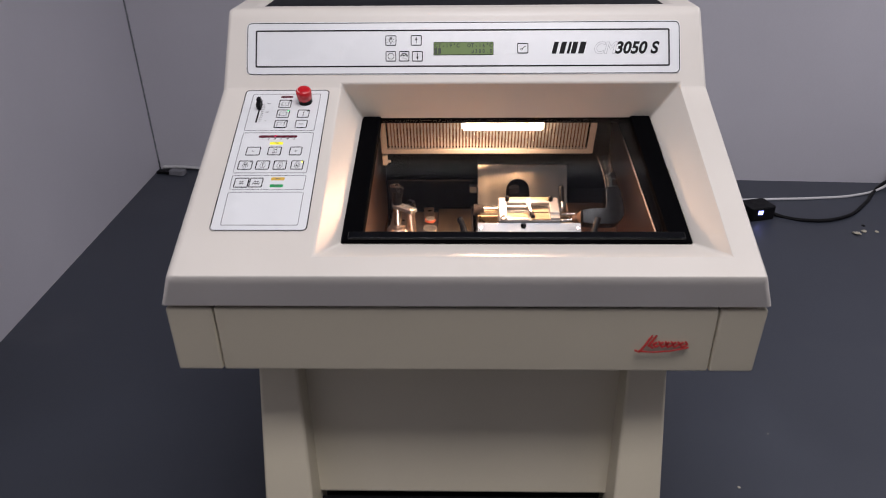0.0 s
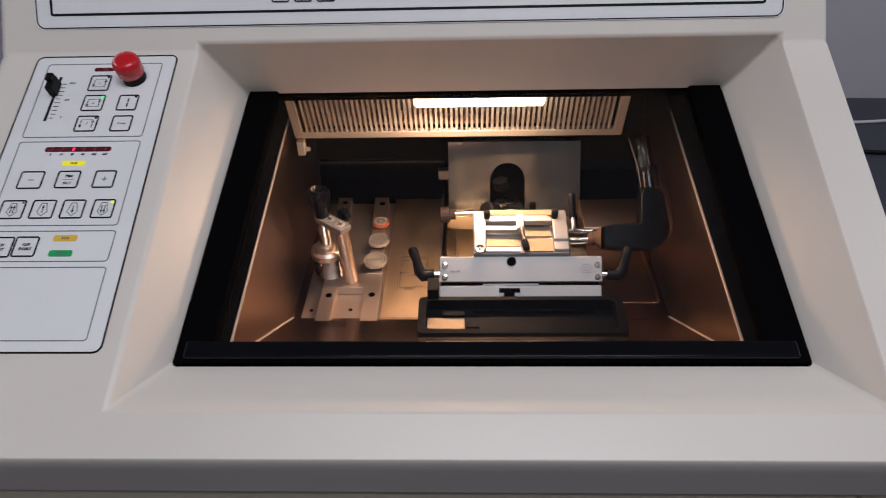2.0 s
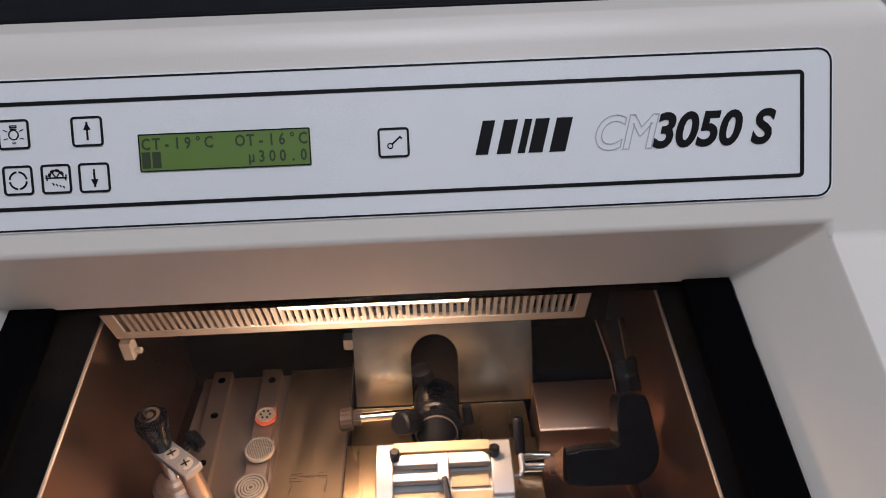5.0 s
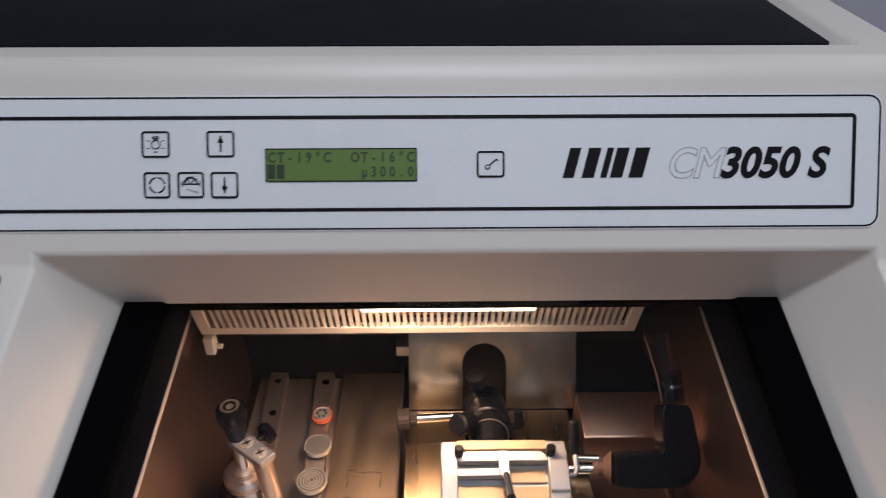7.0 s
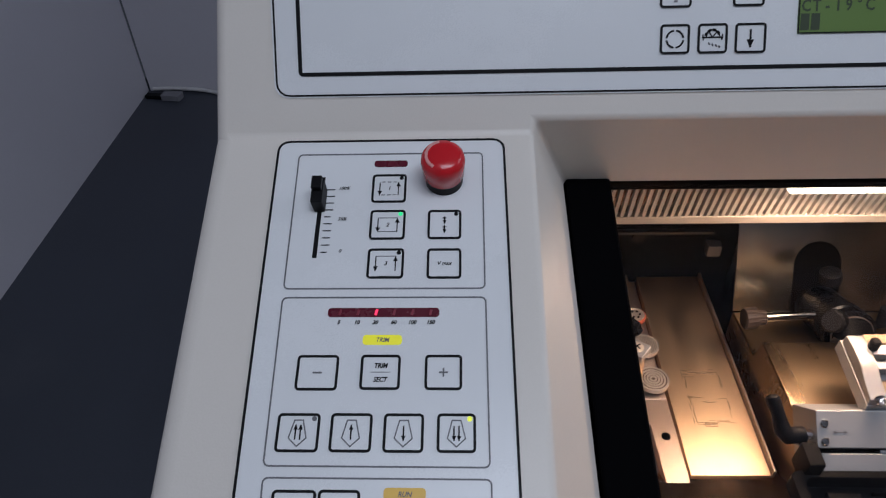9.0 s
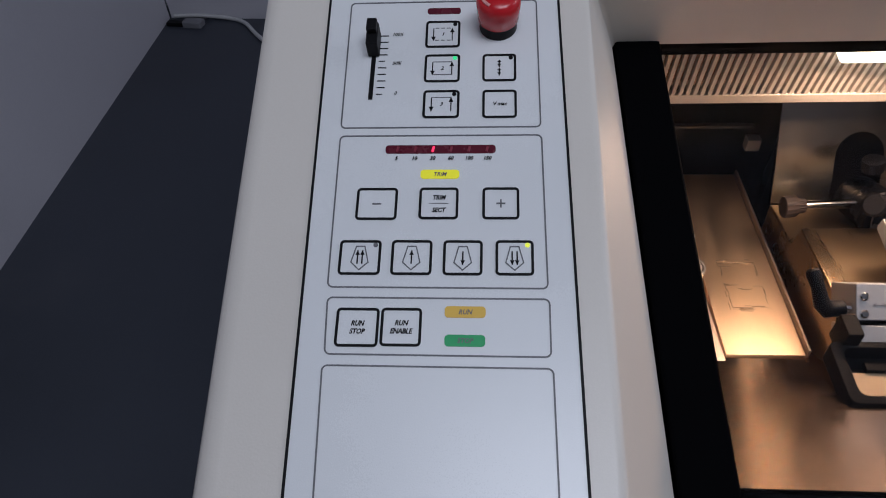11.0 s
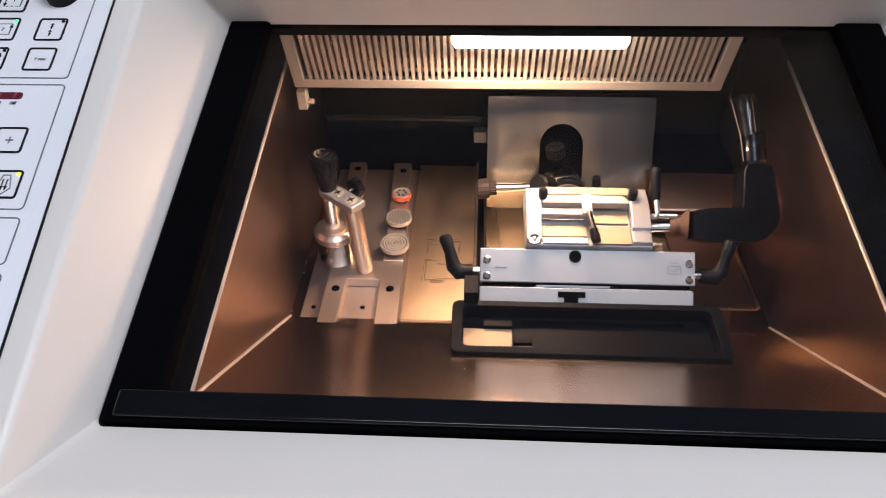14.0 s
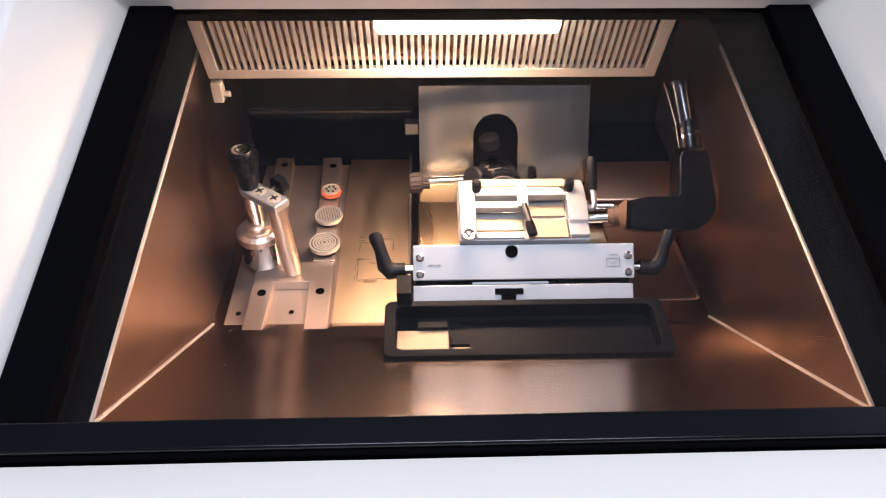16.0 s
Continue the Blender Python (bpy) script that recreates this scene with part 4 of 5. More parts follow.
def build_nozzle():
    """Black elbow with a clear hose and a bright connector."""
    ob = thing("extraction_nozzle", "black padded elbow nozzle with clear hose beside the blade holder", "nozzle")
    ob.location = INSIDE
    bm = bmesh.new()
    m = Matrix(((1, 0, 0, 0), (0, 0.69, -0.724, 0.3775), (0, 0.724, 0.69, 0.6665), (0, 0, 0, 1)))
    pts = [(0.2135, -0.0125), (0.2300, -0.0150)] + arc_pts(0.2640, 0.0115, 0.0265, -90, 0, 9) + [(0.2890, 0.022), (0.2850, 0.050), (0.2820, 0.056), (0.2605, 0.056), (0.2580, 0.050), (0.2570, 0.0180), (0.2545, 0.0155), (0.2300, 0.0155), (0.2135, 0.0125)]
    prism(bm, pts, -0.0135, 0.0135, m)
    part("elbow", bm, ELBOW, ob, "glossy black padded elbow", bevel=0.006, seg=4)
    bm = bmesh.new()
    rod(bm, [((0.199, 0.385, 0.661), 0.0065), ((0.204, 0.384, 0.662), 0.0095), ((0.208, 0.383, 0.663), 0.0085), ((0.2145, 0.3815, 0.664), 0.0150)], 20)
    part("bung", bm, material("brown_rubber", (0.10, 0.055, 0.035), 0.6), ob, "brown rubber bung")
    bm = bmesh.new()
    rod(bm, [((0.178, 0.388, 0.655), 0.0052), ((0.201, 0.385, 0.659), 0.0052)], 16)
    rod(bm, [((0.180, 0.390, 0.668), 0.003), ((0.203, 0.386, 0.671), 0.003)], 12)
    part("connector", bm, CHROME, ob, "bright metal connector")
    bm = bmesh.new()
    rod(bm, [((0.2715, 0.4165, 0.7080), 0.0115), ((0.2700, 0.428, 0.7200), 0.0115), ((0.2690, 0.430, 0.7225), 0.0100), ((0.263, 0.460, 0.754), 0.0100)], 20)
    part("hose", bm, HOSE_CLEAR, ob, "clear plastic hose")
    # two thin rods added in place of the hose's glassy highlights
    for x in (-0.010, 0.004):
        bm = bmesh.new()
        rod(bm, [((0.270 + x, 0.414, 0.714), 0.0007), ((0.267 + x, 0.430, 0.731), 0.0007), ((0.261 + x * 1.4, 0.455, 0.758), 0.0007)], 8)
        part("wire", bm, STEEL, ob)
    bm = bmesh.new()
    rod(bm, [((0.2712, 0.4180, 0.7100), 0.0118), ((0.2698, 0.4310, 0.7232), 0.0110), ((0.2695, 0.4318, 0.7240), 0.0122), ((0.2686, 0.4350, 0.7272), 0.0122), ((0.2683, 0.4356, 0.7278), 0.0104)], 20)
    part("hose_collar", bm, ELBOW, ob, "black ribbed hose collar")


build_nozzle()

# ---- console: display panel ----
panel = part("display_panel", (lambda b: (prism(b, rounded(-0.3535, 0.3500, 0.0228, 0.1095, 0.008), -0.001, 0.0006, CON), b)[1])(bmesh.new()), FOIL, cryostat, "pale foil display panel with thin border lines")
bm = bmesh.new()
line_frame(bm, -0.3525, 0.3490, 0.0235, 0.1085, 0.008, 0.0011, 0.0006, 0.0009, CON)
part("border_line", bm, INK, panel)
bm = bmesh.new()
line_frame(bm, -0.3385, 0.3330, 0.0352, 0.0965, 0.003, 0.0023, 0.0006, 0.0010, CON)
part("border_line", bm, INK, panel, "heavy black border line")


def key(parent, x0, x1, y0, y1, m, draw, label="", led=None):
    """A foil key: face, black border and symbol in one mesh."""
    bm = bmesh.new()
    r = 0.0022
    prism(bm, rounded(x0, x1, y0, y1, r), 0.0006, 0.0010, m, 0)
    line_frame(bm, x0, x1, y0, y1, r, 0.0013, 0.0010, 0.0014, m, 1)
    cx, cy, w = (x0 + x1) / 2, (y0 + y1) / 2, x1 - x0
    draw(bm, cx, cy, w, m)
    if led:
        lx, ly = x1 - 0.0030, y1 - 0.0026
        prism(bm, arc_pts(lx, ly, 0.0012, 0, 330, 11), 0.0010, 0.0014, m, 3)
    return part("key", bm, [FOIL, INK, GREY_INK, led or INK], parent, label)


Z0, Z1 = 0.0010, 0.0013


def arrow(bm, x, y0, y1, m, w=0.0006, head=0.0022, mi=1):
    s = 1 if y1 > y0 else -1
    stroke(bm, [(x, y0), (x, y1)], w, Z0, Z1, m, mi)
    prism(bm, [(x - head * 0.5, y1 - s * head), (x + head * 0.5, y1 - s * head), (x, y1 + s * 0.0003)][::s], Z0, Z1, m, mi)


def d_lamp(bm, x, y, w, m):
    ring(bm, arc_pts(x, y - 0.0002, 0.0030, 0, 345, 23), arc_pts(x, y - 0.0002, 0.0023, 0, 345, 23), Z0, Z1, m, 1)
    box(bm, x - 0.0019, x + 0.0019, y + 0.0027, y + 0.0033, Z0, Z1, m, 1)
    line_frame(bm, x - 0.0021, x + 0.0021, y + 0.0036, y + 0.0052, 0.0003, 0.0006, Z0, Z1, m, 1)
    for sx in (-1, 1):
        stroke(bm, [(x + sx * 0.0036, y + 0.0018), (x + sx * 0.0055, y + 0.0026)], 0.0005, Z0, Z1, m, 1)
        stroke(bm, [(x + sx * 0.0036, y - 0.0022), (x + sx * 0.0055, y - 0.0026)], 0.0005, Z0, Z1, m, 1)
    stroke(bm, [(x - 0.0008, y - 0.0048), (x + 0.0008, y - 0.0048)], 0.0010, Z0, Z1, m, 2)


def d_up(bm, x, y, w, m):
    arrow(bm, x, y - 0.0046, y + 0.0050, m, 0.0011, 0.0042)


def d_down(bm, x, y, w, m):
    arrow(bm, x, y + 0.0046, y - 0.0050, m, 0.0011, 0.0042)


def d_cycle(bm, x, y, w, m):
    for a in (100, 190, 280, 10):
        stroke(bm, arc_pts(x, y, 0.0048, a, a + 70, 6), 0.00102, Z0, Z1, m, 1)


def d_frost(bm, x, y, w, m):
    for k in range(8):
        a0, a1 = 8 + 20.5 * k, 24 + 20.5 * k
        stroke(bm, arc_pts(x, y + 0.0008, 0.0040, a0, a1, 2), 0.0016 if k % 2 else 0.0008, Z0, Z1, m, 1)
    stroke(bm, [(x - 0.0058, y + 0.0006), (x + 0.0058, y + 0.0006)], 0.0009, Z0, Z1, m, 1)
    stroke(bm, [(x, y + 0.0006), (x - 0.0022, y + 0.0036)], 0.0007, Z0, Z1, m, 1)
    stroke(bm, [(x, y + 0.0006), (x + 0.0022, y + 0.0036)], 0.0007, Z0, Z1, m, 1)
    for sx in (-1, 1):
        stroke(bm, [(x + sx * 0.0056, y + 0.0022), (x + sx * 0.0052, y - 0.0008)], 0.0007, Z0, Z1, m, 1)
    for i, k in enumerate((-0.0022, -0.0002, 0.0018, 0.0036)):
        stroke(bm, [(x + k, y - 0.0024 - i * 0.0006), (x + k + 0.0006, y - 0.0034 - i * 0.0006)], 0.0007, Z0, Z1, m, 1)


def d_key(bm, x, y, w, m):
    ring(bm, arc_pts(x - 0.002, y - 0.0018, 0.0018, 0, 330, 11), arc_pts(x - 0.002, y - 0.0018, 0.0011, 0, 330, 11), Z0, Z1, m, 1)
    stroke(bm, [(x - 0.0009, y - 0.0008), (x + 0.0038, y + 0.0032), (x + 0.0046, y + 0.0022)], 0.00102, Z0, Z1, m, 1)


for x0, x1, y0, y1, d in ((-0.1264, -0.1084, 0.0702, 0.0870, d_lamp), (-0.0850, -0.0672, 0.0702, 0.0871, d_up), (-0.1257, -0.1087, 0.0443, 0.0611, d_cycle),
                          (-0.1042, -0.0872, 0.0443, 0.0611, d_frost), (-0.0830, -0.0653, 0.0441, 0.0610, d_down), (0.0876, 0.1056, 0.0565, 0.0735, d_key)):
    key(panel, x0, x1, y0, y1, CON, d, "white foil key with black border and symbol")

bm = bmesh.new()
prism(bm, rounded(-0.0479, 0.0493, 0.0544, 0.0757, 0.0008), 0.0004, 0.0012, CON, 0)
cell = 0.0972 / 16.4
for row, text in ((0.0668, "CT-19°C  OT-16°C"), (0.0575, "          µ300.0")):
    for i, ch in enumerate(text):
        if ch != " ":
            writing(bm, ch, -0.0473 + cell * (i + 0.6), row, 0.0092, 0.0014, CON, 1, wide=0.82)
for i in (0, 1):
    box(bm, -0.0465 + cell * i, -0.0465 + cell * (i + 0.82), 0.0563, 0.0655, 0.0012, 0.0014, CON, 1)
line_frame(bm, -0.0479, 0.0493, 0.0544, 0.0757, 0.0008, 0.0007, 0.0012, 0.0015, CON, 2)
part("display", bm, [LCD_GREEN, LCD_INK, INK], panel, "green lit two-line character display")

# wordmark as plain slanted bars, black and outlined
SL = 0.26


def slant(x0, x1, y0, y1):
    k = SL * (y1 - y0)
    return [(x0, y0), (x1, y0), (x1 + k, y1), (x0 + k, y1)]


for x, w in ((0.1430, 0.0072), (0.1552, 0.0080), (0.1672, 0.0042), (0.1735, 0.0080), (0.1855, 0.0092)):
    bm = bmesh.new()
    prism(bm, slant(x, x + w, 0.0560, 0.0752), 0.0006, 0.0010, CON)
    part("wordmark_bar", bm, INK, panel, "black slanted bar of a wordmark")
bm = bmesh.new()
writing(bm, "3050 S", 0.2809, 0.0562, 0.0268, 0.0010, CON, 0, 0.28, fat=0.034, span=0.0719)
part("model_number", bm, INK, panel, "black slanted model number")
bm = bmesh.new()
solid = bmesh.new()
writing(solid, "CM", 0.2308, 0.0562, 0.0268, 0.0, Matrix(), 0, 0.28, fat=0.02, span=0.0368)
for e in solid.edges:
    if len(e.link_faces) == 1:
        stroke(bm, [v.co.xy for v in e.verts], 0.0006, 0.0006, 0.0010, CON)
solid.free()
part("model_letters", bm, PALE_INK, panel, "pale outlined slanted letters")

# ---- deck: control panel ----
bm = bmesh.new()


def soft_quad(x0t, x1t, x0b, x1b, y0, y1, r, k=4):
    """Rounded outline whose sides lean."""
    pts = []
    w = x1t - x0t
    for x, y in rounded(0, w, y0, y1, r, k):
        u = (y - y0) / (y1 - y0)
        a, b = x0b + (x0t - x0b) * u, x1b + (x1t - x1b) * u
        pts.append((a + (b - a) * x / w, y))
    return pts


def lean_frame(bm, x0t, x1t, x0b, x1b, y0, y1, r, w, z0, z1, m, mi=0):
    ring(bm, soft_quad(x0t, x1t, x0b, x1b, y0, y1, r), soft_quad(x0t + w, x1t - w, x0b + w, x1b - w, y0 + w, y1 - w, max(r - w, 0.0005)), z0, z1, m, mi)


prism(bm, soft_quad(-0.3515, -0.2160, -0.3445, -0.2120, 0.0655, 0.3665, 0.007), -0.001, 0.0006, DECK)
pad = part("control_panel", bm, FOIL, cryostat, "pale foil keypad with black-bordered keys")
bm = bmesh.new()
lean_frame(bm, -0.3518, -0.2158, -0.3448, -0.2117, 0.0652, 0.3668, 0.007, 0.0013, 0.0004, 0.0010, DECK)
part("border_line", bm, INK, pad)
for x0t, x1t, x0b, x1b, y0, y1 in ((-0.3384, -0.2287, -0.3368, -0.2282, 0.2680, 0.3568), (-0.3366, -0.2279, -0.3349, -0.2270, 0.1758, 0.2636), (-0.3343, -0.2264, -0.3330, -0.2265, 0.1422, 0.1712), (-0.3335, -0.2257, -0.3312, -0.2249, 0.0748, 0.1376)):
    bm = bmesh.new()
    lean_frame(bm, x0t, x1t, x0b, x1b, y0, y1, 0.003, 0.0008, 0.0006, 0.0009, DECK)
    part("border_line", bm, GREY_INK, pad)


def d_loop(n, kind):
    """Cutting cycle: arrow down, arrow up, and the way between them dashed, drawn or open."""
    def draw(bm, x, y, w, m):
        q = w * 0.27
        arrow(bm, x - q, y + 0.0040, y - 0.0044, m, 0.0006, 0.0026)
        arrow(bm, x + q, y - 0.0044, y + 0.0040, m, 0.0006, 0.0026)
        for v in ((0.0044,) if kind == "open" else (0.0044, -0.0044)):
            if kind == "dashed":
                for k in (-0.62, 0.0, 0.62):
                    stroke(bm, [(x + q * (k - 0.18), y + v), (x + q * (k + 0.18), y + v)], 0.0004, Z0, Z1, m, 2)
            else:
                stroke(bm, [(x - q, y + v), (x + q, y + v)], 0.0004, Z0, Z1, m, 2)
        writing(bm, str(n), x, y - 0.0012, 0.0034, Z1, m, 1, 0.25)
    return draw


def d_dots(bm, x, y, w, m):
    """Single stroke: two small arrows one over the other."""
    for k in (0.0006, -0.0052):
        arrow(bm, x, y + k + 0.0044, y + k, m, 0.0007, 0.0020)
        stroke(bm, [(x - 0.0009, y + k + 0.0036), (x + 0.0009, y + k + 0.0036)], 0.0005, Z0, Z1, m, 1)


def d_max(bm, x, y, w, m):
    writing(bm, "V max", x, y - 0.0010, 0.0033, Z1, m, 1, 0.25, 0.9)


def d_minus(bm, x, y, w, m):
    stroke(bm, [(x - 0.0021, y), (x + 0.0021, y)], 0.0008, Z0, Z1, m, 2)


def d_plus(bm, x, y, w, m):
    d_minus(bm, x, y, w, m)
    stroke(bm, [(x, y - 0.0021), (x, y + 0.0021)], 0.0008, Z0, Z1, m, 2)


def d_words(top, low, bar):
    def draw(bm, x, y, w, m):
        writing(bm, top, x, y + (0.0022 if bar else 0.0008), 0.0035, Z1, m, 1, 0.25, 0.85, 0.04)
        writing(bm, low, x, y - (0.0050 if bar else 0.0032), 0.0035, Z1, m, 1, 0.25, 0.85, 0.04)
        if bar:
            stroke(bm, [(x - 0.0048, y), (x + 0.0048, y)], 0.0003, Z0, Z1, m, 2)
    return draw


def d_shield(n, s):
    def draw(bm, x, y, w, m):
        pts = [(-0.0021, 0.0060), (0.0021, 0.0060), (0.0043, -0.0026), (0, -0.0066), (-0.0043, -0.0026), (-0.0021, 0.0060)]
        stroke(bm, [(x + a, y + b) for a, b in pts], 0.0006, Z0, Z1, m, 2)
        for k in ((0,) if n == 1 else (-0.0012, 0.0012)):
            arrow(bm, x + k, y - s * 0.0032, y + s * 0.0036, m, 0.0007, 0.0022)
    return draw


KEY_PLAN = (
    (-0.2928, -0.2729, 0.3221, 0.3414, d_loop(1, "dashed"), INK), (-0.2925, -0.2725, 0.2980, 0.3171, d_loop(2, "drawn"), GREEN_LED), (-0.2923, -0.2723, 0.2741, 0.2924, d_loop(3, "open"), INK),
    (-0.2600, -0.2412, 0.2981, 0.3168, d_dots, INK), (-0.2598, -0.2411, 0.2739, 0.2922, d_max, None),
    (-0.3240, -0.3027, 0.2126, 0.2310, d_minus, None), (-0.2916, -0.2714, 0.2130, 0.2312, d_words("TRIM", "SECT", True), None), (-0.2592, -0.2405, 0.2130, 0.2312, d_plus, None),
    (-0.3302, -0.3092, 0.1825, 0.2012, d_shield(2, 1), GREY_INK), (-0.3041, -0.2837, 0.1826, 0.2013, d_shield(1, 1), None), (-0.2783, -0.2588, 0.1826, 0.2013, d_shield(1, -1), None),
    (-0.2525, -0.2338, 0.1827, 0.2014, d_shield(2, -1), YELLOW_LED),
    (-0.3285, -0.3077, 0.1461, 0.1654, d_words("RUN", "STOP", False), None), (-0.3069, -0.2873, 0.1466, 0.1656, d_words("RUN", "ENABLE", False), None),
)
for x0, x1, y0, y1, d, led in KEY_PLAN:
    key(pad, x0, x1, y0, y1, DECK, d, "white foil key with black border and symbol", led)

for x0, x1, y0, y1, mat, text, label in ((-0.2916, -0.2714, 0.2367, 0.2420, YELLOW, "TRIM", "lit yellow label"), (-0.2766, -0.2571, 0.1611, 0.1668, AMBER, "RUN", "amber label"), (-0.2763, -0.2572, 0.1470, 0.1527, GREEN, "STOP", "green label")):
    bm = bmesh.new()
    prism(bm, rounded(x0, x1, y0, y1, 0.0018), 0.0004, 0.0010, DECK, 0)
    writing(bm, text, (x0 + x1) / 2, (y0 + y1) / 2 - 0.0012, 0.0034, 0.0012, DECK, 1, 0.25, 0.9)
    part("label_field", bm, [mat, GREY_INK], pad, label)
bm = bmesh.new()
prism(bm, rounded(-0.2924, -0.2729, 0.3470, 0.3514, 0.0016), 0.0004, 0.0010, DECK)
part("indicator", bm, DARK_RED, pad, "dark red unlit indicator")
bm = bmesh.new()
prism(bm, rounded(-0.3110, -0.2525, 0.2520, 0.2571, 0.0018), 0.0004, 0.0010, DECK, 0)
for i in range(6):
    x = -0.3045 + i * 0.0095
    stroke(bm, [(x - 0.0003, 0.2533), (x + 0.0003, 0.2558)], 0.0012, 0.0010, 0.0013, DECK, 2 if i == 2 else 1)
part("indicator_bar", bm, [DARK_RED, material("dim_lens", (0.22, 0.03, 0.05), 0.3), RED_LED], pad, "dark red indicator bar, one red lamp lit")
bm = bmesh.new()
for i, s in enumerate(("5", "10", "30", "60", "100", "150")):
    writing(bm, s, -0.3050 + i * 0.0096, 0.2480, 0.0030, 0.0011, DECK, 0, 0.25, 0.95, 0.04)
part("scale_numbers", bm, INK, pad)
for i in range(10):
    y = 0.2905 + i * 0.00455
    bm = bmesh.new()
    stroke(bm, [(-0.3187, y), (-0.3143 if i % 5 else -0.3155, y)], 0.0006, 0.0006, 0.0009, DECK)
    part("scale_tick", bm, INK, pad)
for text, x, y in (("100%", -0.3090, 0.3312), ("50%", -0.3085, 0.3106), ("0", -0.3080, 0.2900)):
    bm = bmesh.new()
    writing(bm, text, x, y, 0.0031, 0.0011, DECK, 0, 0.25, 0.95, 0.015)
    part("scale_number", bm, INK, pad)
bm = bmesh.new()
prism(bm, [(-0.3230, 0.2870), (-0.3206, 0.2870), (-0.3206, 0.3400), (-0.3230, 0.3400)], 0.0004, 0.0011, DECK)
part("slider_slot", bm, INK, pad)
bm = bmesh.new()
prism(bm, [(-0.3250, 0.3160), (-0.3184, 0.3160), (-0.3184, 0.3315), (-0.3250, 0.3315)], 0.0011, 0.0125, DECK)
prism(bm, [(-0.3246, 0.3230), (-0.3188, 0.3230), (-0.3188, 0.3311), (-0.3246, 0.3311)], 0.0125, 0.0165, DECK)
part("slider", bm, MATT, pad, "black slider cap", bevel=0.0008)
stop = part("stop_button", (lambda b: (rod(b, [((-0.2512, 0.3375, 0.006), 0.0090), ((-0.2512, 0.3375, 0.0085), 0.0116), ((-0.2512, 0.3375, 0.0195), 0.0124), ((-0.2512, 0.3375, 0.0222), 0.0120), ((-0.2512, 0.3375, 0.0240), 0.0108), ((-0.2512, 0.3375, 0.0252), 0.0085), ((-0.2512, 0.3375, 0.0259), 0.0050), ((-0.2512, 0.3375, 0.0261), 0.0015)], 40, DECK), b)[1])(bmesh.new()), RED, cryostat, "glossy red mushroom stop button", smooth=60)
bm = bmesh.new()
rod(bm, [((-0.2512, 0.3375, 0.0), 0.0108), ((-0.2512, 0.3375, 0.007), 0.0104)], 32, DECK)
part("collar", bm, MATT, stop, "black collar")
bm = bmesh.new()
stroke(bm, arc_pts(-0.2512, 0.3375, 0.0090, 105, 235, 12), 0.0016, 0.0244, 0.0254, DECK)
part("turn_arrow", bm, PALE_RED, stop, "pale curved turn arrow")

# ---- things on the floor round the machine ----


def cable(name, pts, r, mat, label):
    cu = bpy.data.curves.new(name, "CURVE")
    cu.dimensions, cu.bevel_depth, cu.bevel_resolution, cu.resolution_u = "3D", r, 3, 10
    sp = cu.splines.new("BEZIER")
    sp.bezier_points.add(len(pts) - 1)
    for b, p in zip(sp.bezier_points, pts):
        b.co, b.handle_left_type, b.handle_right_type = p, "AUTO", "AUTO"
    tmp = bpy.data.objects.new(name, cu)
    me = bpy.data.meshes.new_from_object(tmp)
    bpy.data.objects.remove(tmp)
    bpy.data.curves.remove(cu)
    me.materials.clear()
    me.materials.append(mat)
    for poly in me.polygons:
        poly.use_smooth = True
    return tagged(new(name, me), label, "cable")


cable("white_cable", [(0.58, 1.75, 0.005), (0.88, 1.86, 0.005), (1.20, 1.888, 0.005), (1.49, 1.905, 0.005), (1.65, 1.93, 0.005), (1.79, 1.985, 0.012), (1.88, 2.05, 0.03)], 0.0055, WHITE_CABLE, "thin white cable lying along the floor by the wall")
cable("black_cable", [(1.205, 1.765, 0.03), (1.26, 1.738, 0.006), (1.37, 1.69, 0.006), (1.51, 1.72, 0.006), (1.66, 1.85, 0.006), (1.79, 2.00, 0.012), (1.87, 2.05, 0.035)], 0.0075, MATT, "thick black power cable curving over the floor")
cable("white_cable", [(-1.385, 2.235, 0.016), (-1.32, 2.236, 0.016), (-1.25, 2.232, 0.014), (-1.18, 2.225, 0.008), (-1.13, 2.20, 0.007), (-1.065, 2.115, 0.007), (-0.97, 1.98, 0.007), (-0.90, 1.78, 0.007)], 0.007, WHITE_CABLE, "white cable lying in the corner of the room")


def build_plug():
    ob = thing("power_plug", "black power plug with a lit blue lamp on the floor", "plug")
    m = Matrix.Translation((1.180, 1.745, 0)) @ Matrix.Rotation(radians(15), 4, "Z")
    bm = bmesh.new()
    prism(bm, rounded(-0.06, 0.05, -0.045, 0.045, 0.012), 0.0, 0.055, m)
    part("body", bm, MATT, ob, "", bevel=0.004)
    bm = bmesh.new()
    box(bm, -0.030, -0.010, -0.0465, -0.044, 0.028, 0.044, m)
    part("indicator", bm, BLUE_LED, ob, "lit blue indicator")


build_plug()


def build_adapter():
    """Round-edged black power adapter that both cables run to."""
    ob = thing("power_adapter", "black power adapter lying by the wall, cables plugged in", "adapter")
    m = Matrix.Translation((1.915, 2.065, 0)) @ Matrix.Rotation(radians(35), 4, "Z")
    bm = bmesh.new()
    prism(bm, rounded(-0.05, 0.06, -0.035, 0.035, 0.014), 0.0, 0.07, m)
    part("body", bm, MATT, ob, "", bevel=0.006, seg=3)
    bm = bmesh.new()
    rod(bm, [((-0.075, 0, 0.035), 0.011), ((-0.052, 0, 0.035), 0.015), ((-0.049, 0, 0.035), 0.015)], 16, m)
    part("strain_relief", bm, MATT, ob)


build_adapter()


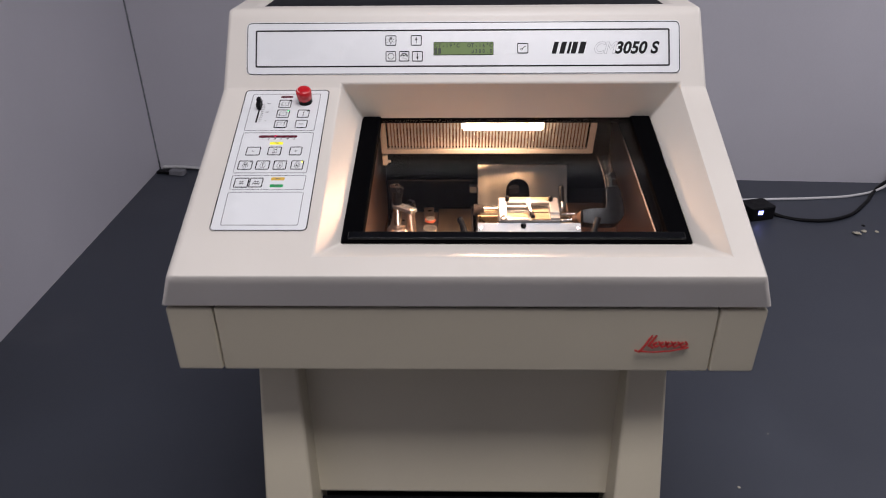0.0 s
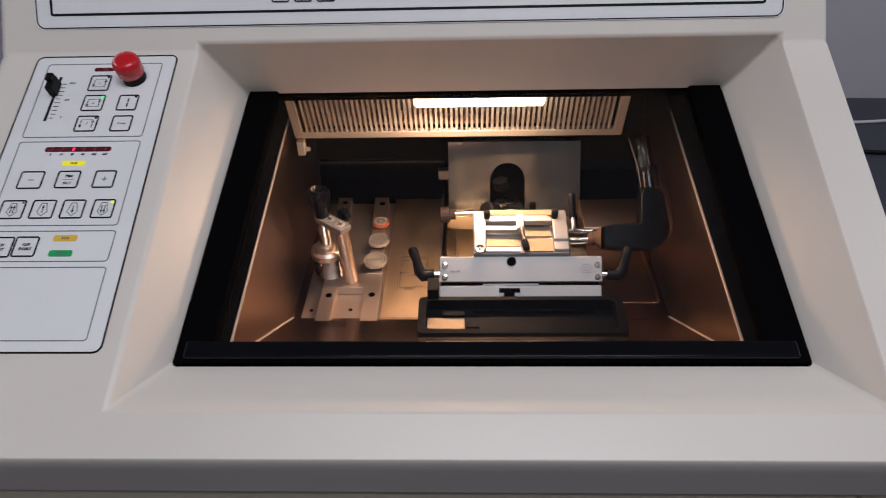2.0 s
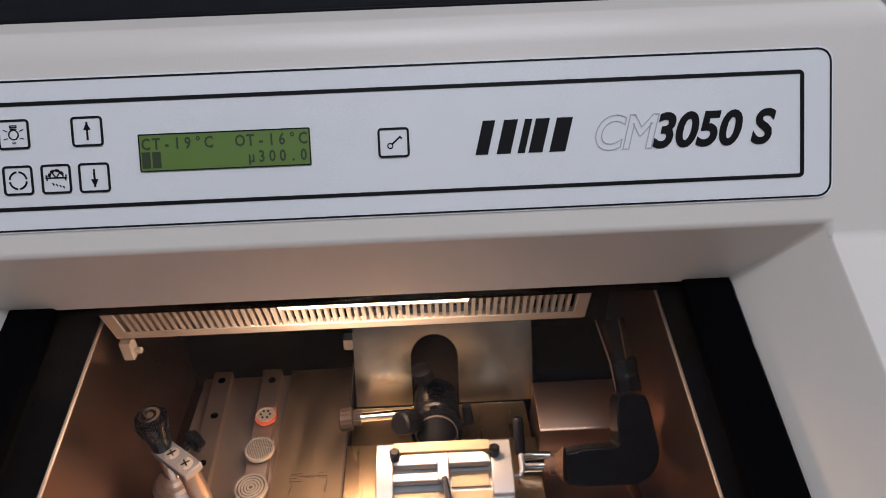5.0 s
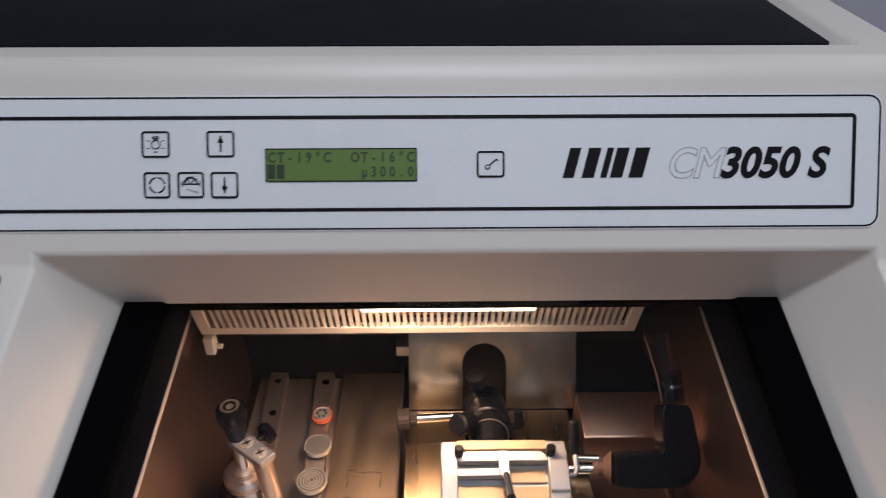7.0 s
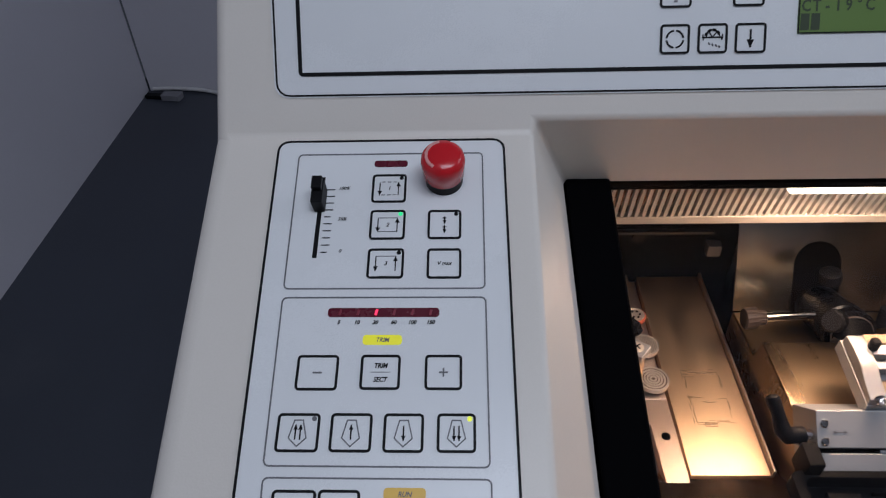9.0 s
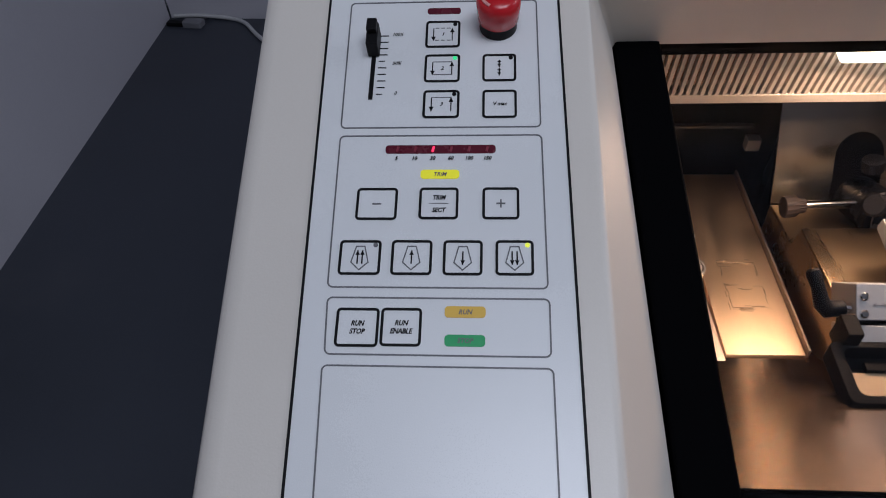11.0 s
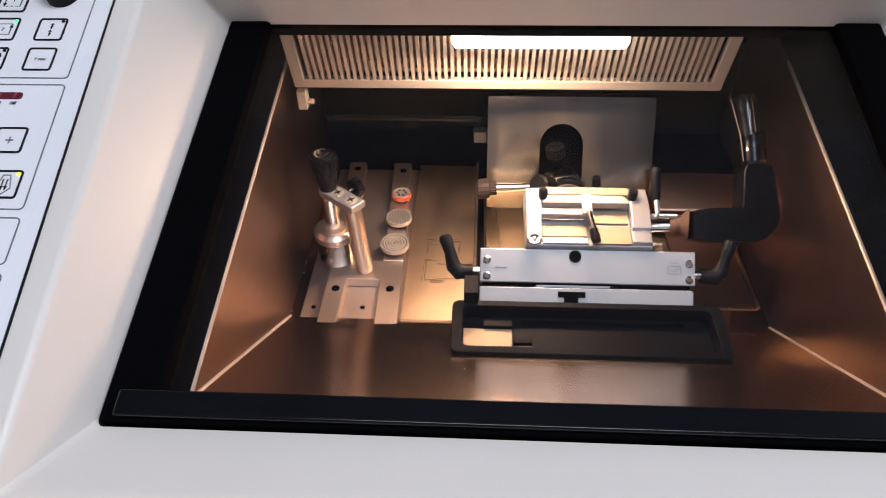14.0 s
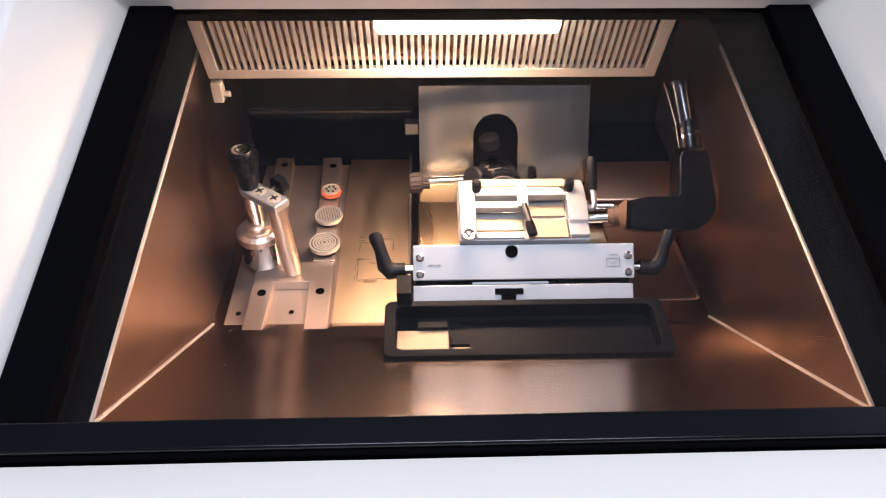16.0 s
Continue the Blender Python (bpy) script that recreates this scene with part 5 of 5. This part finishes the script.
def build_socket():
    ob = thing("cable_socket", "small grey cable socket on the floor in the corner", "socket")
    m = Matrix.Translation((-1.300, 2.185, 0)) @ Matrix.Rotation(radians(-8), 4, "Z")
    bm = bmesh.new()
    prism(bm, rounded(-0.035, 0.035, -0.02, 0.02, 0.006), 0.0, 0.022, m)
    part("body", bm, material("grey_plastic", (0.22, 0.22, 0.24), 0.5), ob, "", bevel=0.003)
    bm = bmesh.new()
    box(bm, -0.10, -0.035, -0.012, 0.012, 0.0, 0.014, m)
    part("strain_relief", bm, MATT, ob, "", bevel=0.002)


build_socket()


def crumb(x, y, s, mat):
    bm = bmesh.new()
    bmesh.ops.create_icosphere(bm, subdivisions=2, radius=s)
    for v in bm.verts:
        v.co *= 0.7 + 0.6 * noise.noise(v.co * 40 + Vector((x, y, 0)) * 9)
        v.co.z = max(v.co.z * 0.4, -s * 0.1) + s * 0.1
        v.co += Vector((x, y, 0))
    tagged(part("crumb", bm, mat), "pale dry crumb of litter on the vinyl floor", "litter", "litter on the floor")


crumb(1.500, 1.590, 0.022, DUST), crumb(1.535, 1.610, 0.016, DUST), crumb(1.555, 1.655, 0.012, MATT), crumb(1.58, 1.605, 0.012, DUST)
crumb(0.62, 0.35, 0.006, DUST), crumb(0.75, 0.52, 0.004, DUST)


def build_ice():
    """Fine pale crumbs of ice and tissue wax lying round the rack and along the floor."""
    rng = random.Random(11)
    bm = bmesh.new()
    for i in range(70):
        if i < 35:
            x, y, z = rng.uniform(-0.158, -0.055), rng.gauss(0.314, 0.006), CFLOOR
        elif i < 43:
            x, y, z = rng.gauss(-0.157, 0.003), rng.uniform(0.31, 0.42), CFLOOR
        elif i < 58:
            x, y, z = rng.uniform(-0.110, -0.080), rng.uniform(0.325, 0.370), CFLOOR + 0.0012
        else:
            x, y, z = rng.uniform(-0.14, 0.20), rng.uniform(0.20, 0.30), None
        z = slope_z(y) if z is None else max(z, slope_z(y)) if y < 0.33 else z
        s = rng.uniform(0.0002, 0.0006)
        prism(bm, [(x + s * rng.uniform(0.6, 1.3) * math.cos(a), y + s * rng.uniform(0.6, 1.3) * math.sin(a)) for a in (0.2, 1.3, 2.6, 3.9, 5.2)], z - 0.0003, z + s * 0.8)
    tagged(part("ice_crumbs", bm, material("pale_ice", (0.42, 0.38, 0.34), 0.6)), "fine pale ice crumbs scattered round the rack", "ice crumbs", kind="stuff")


build_ice()
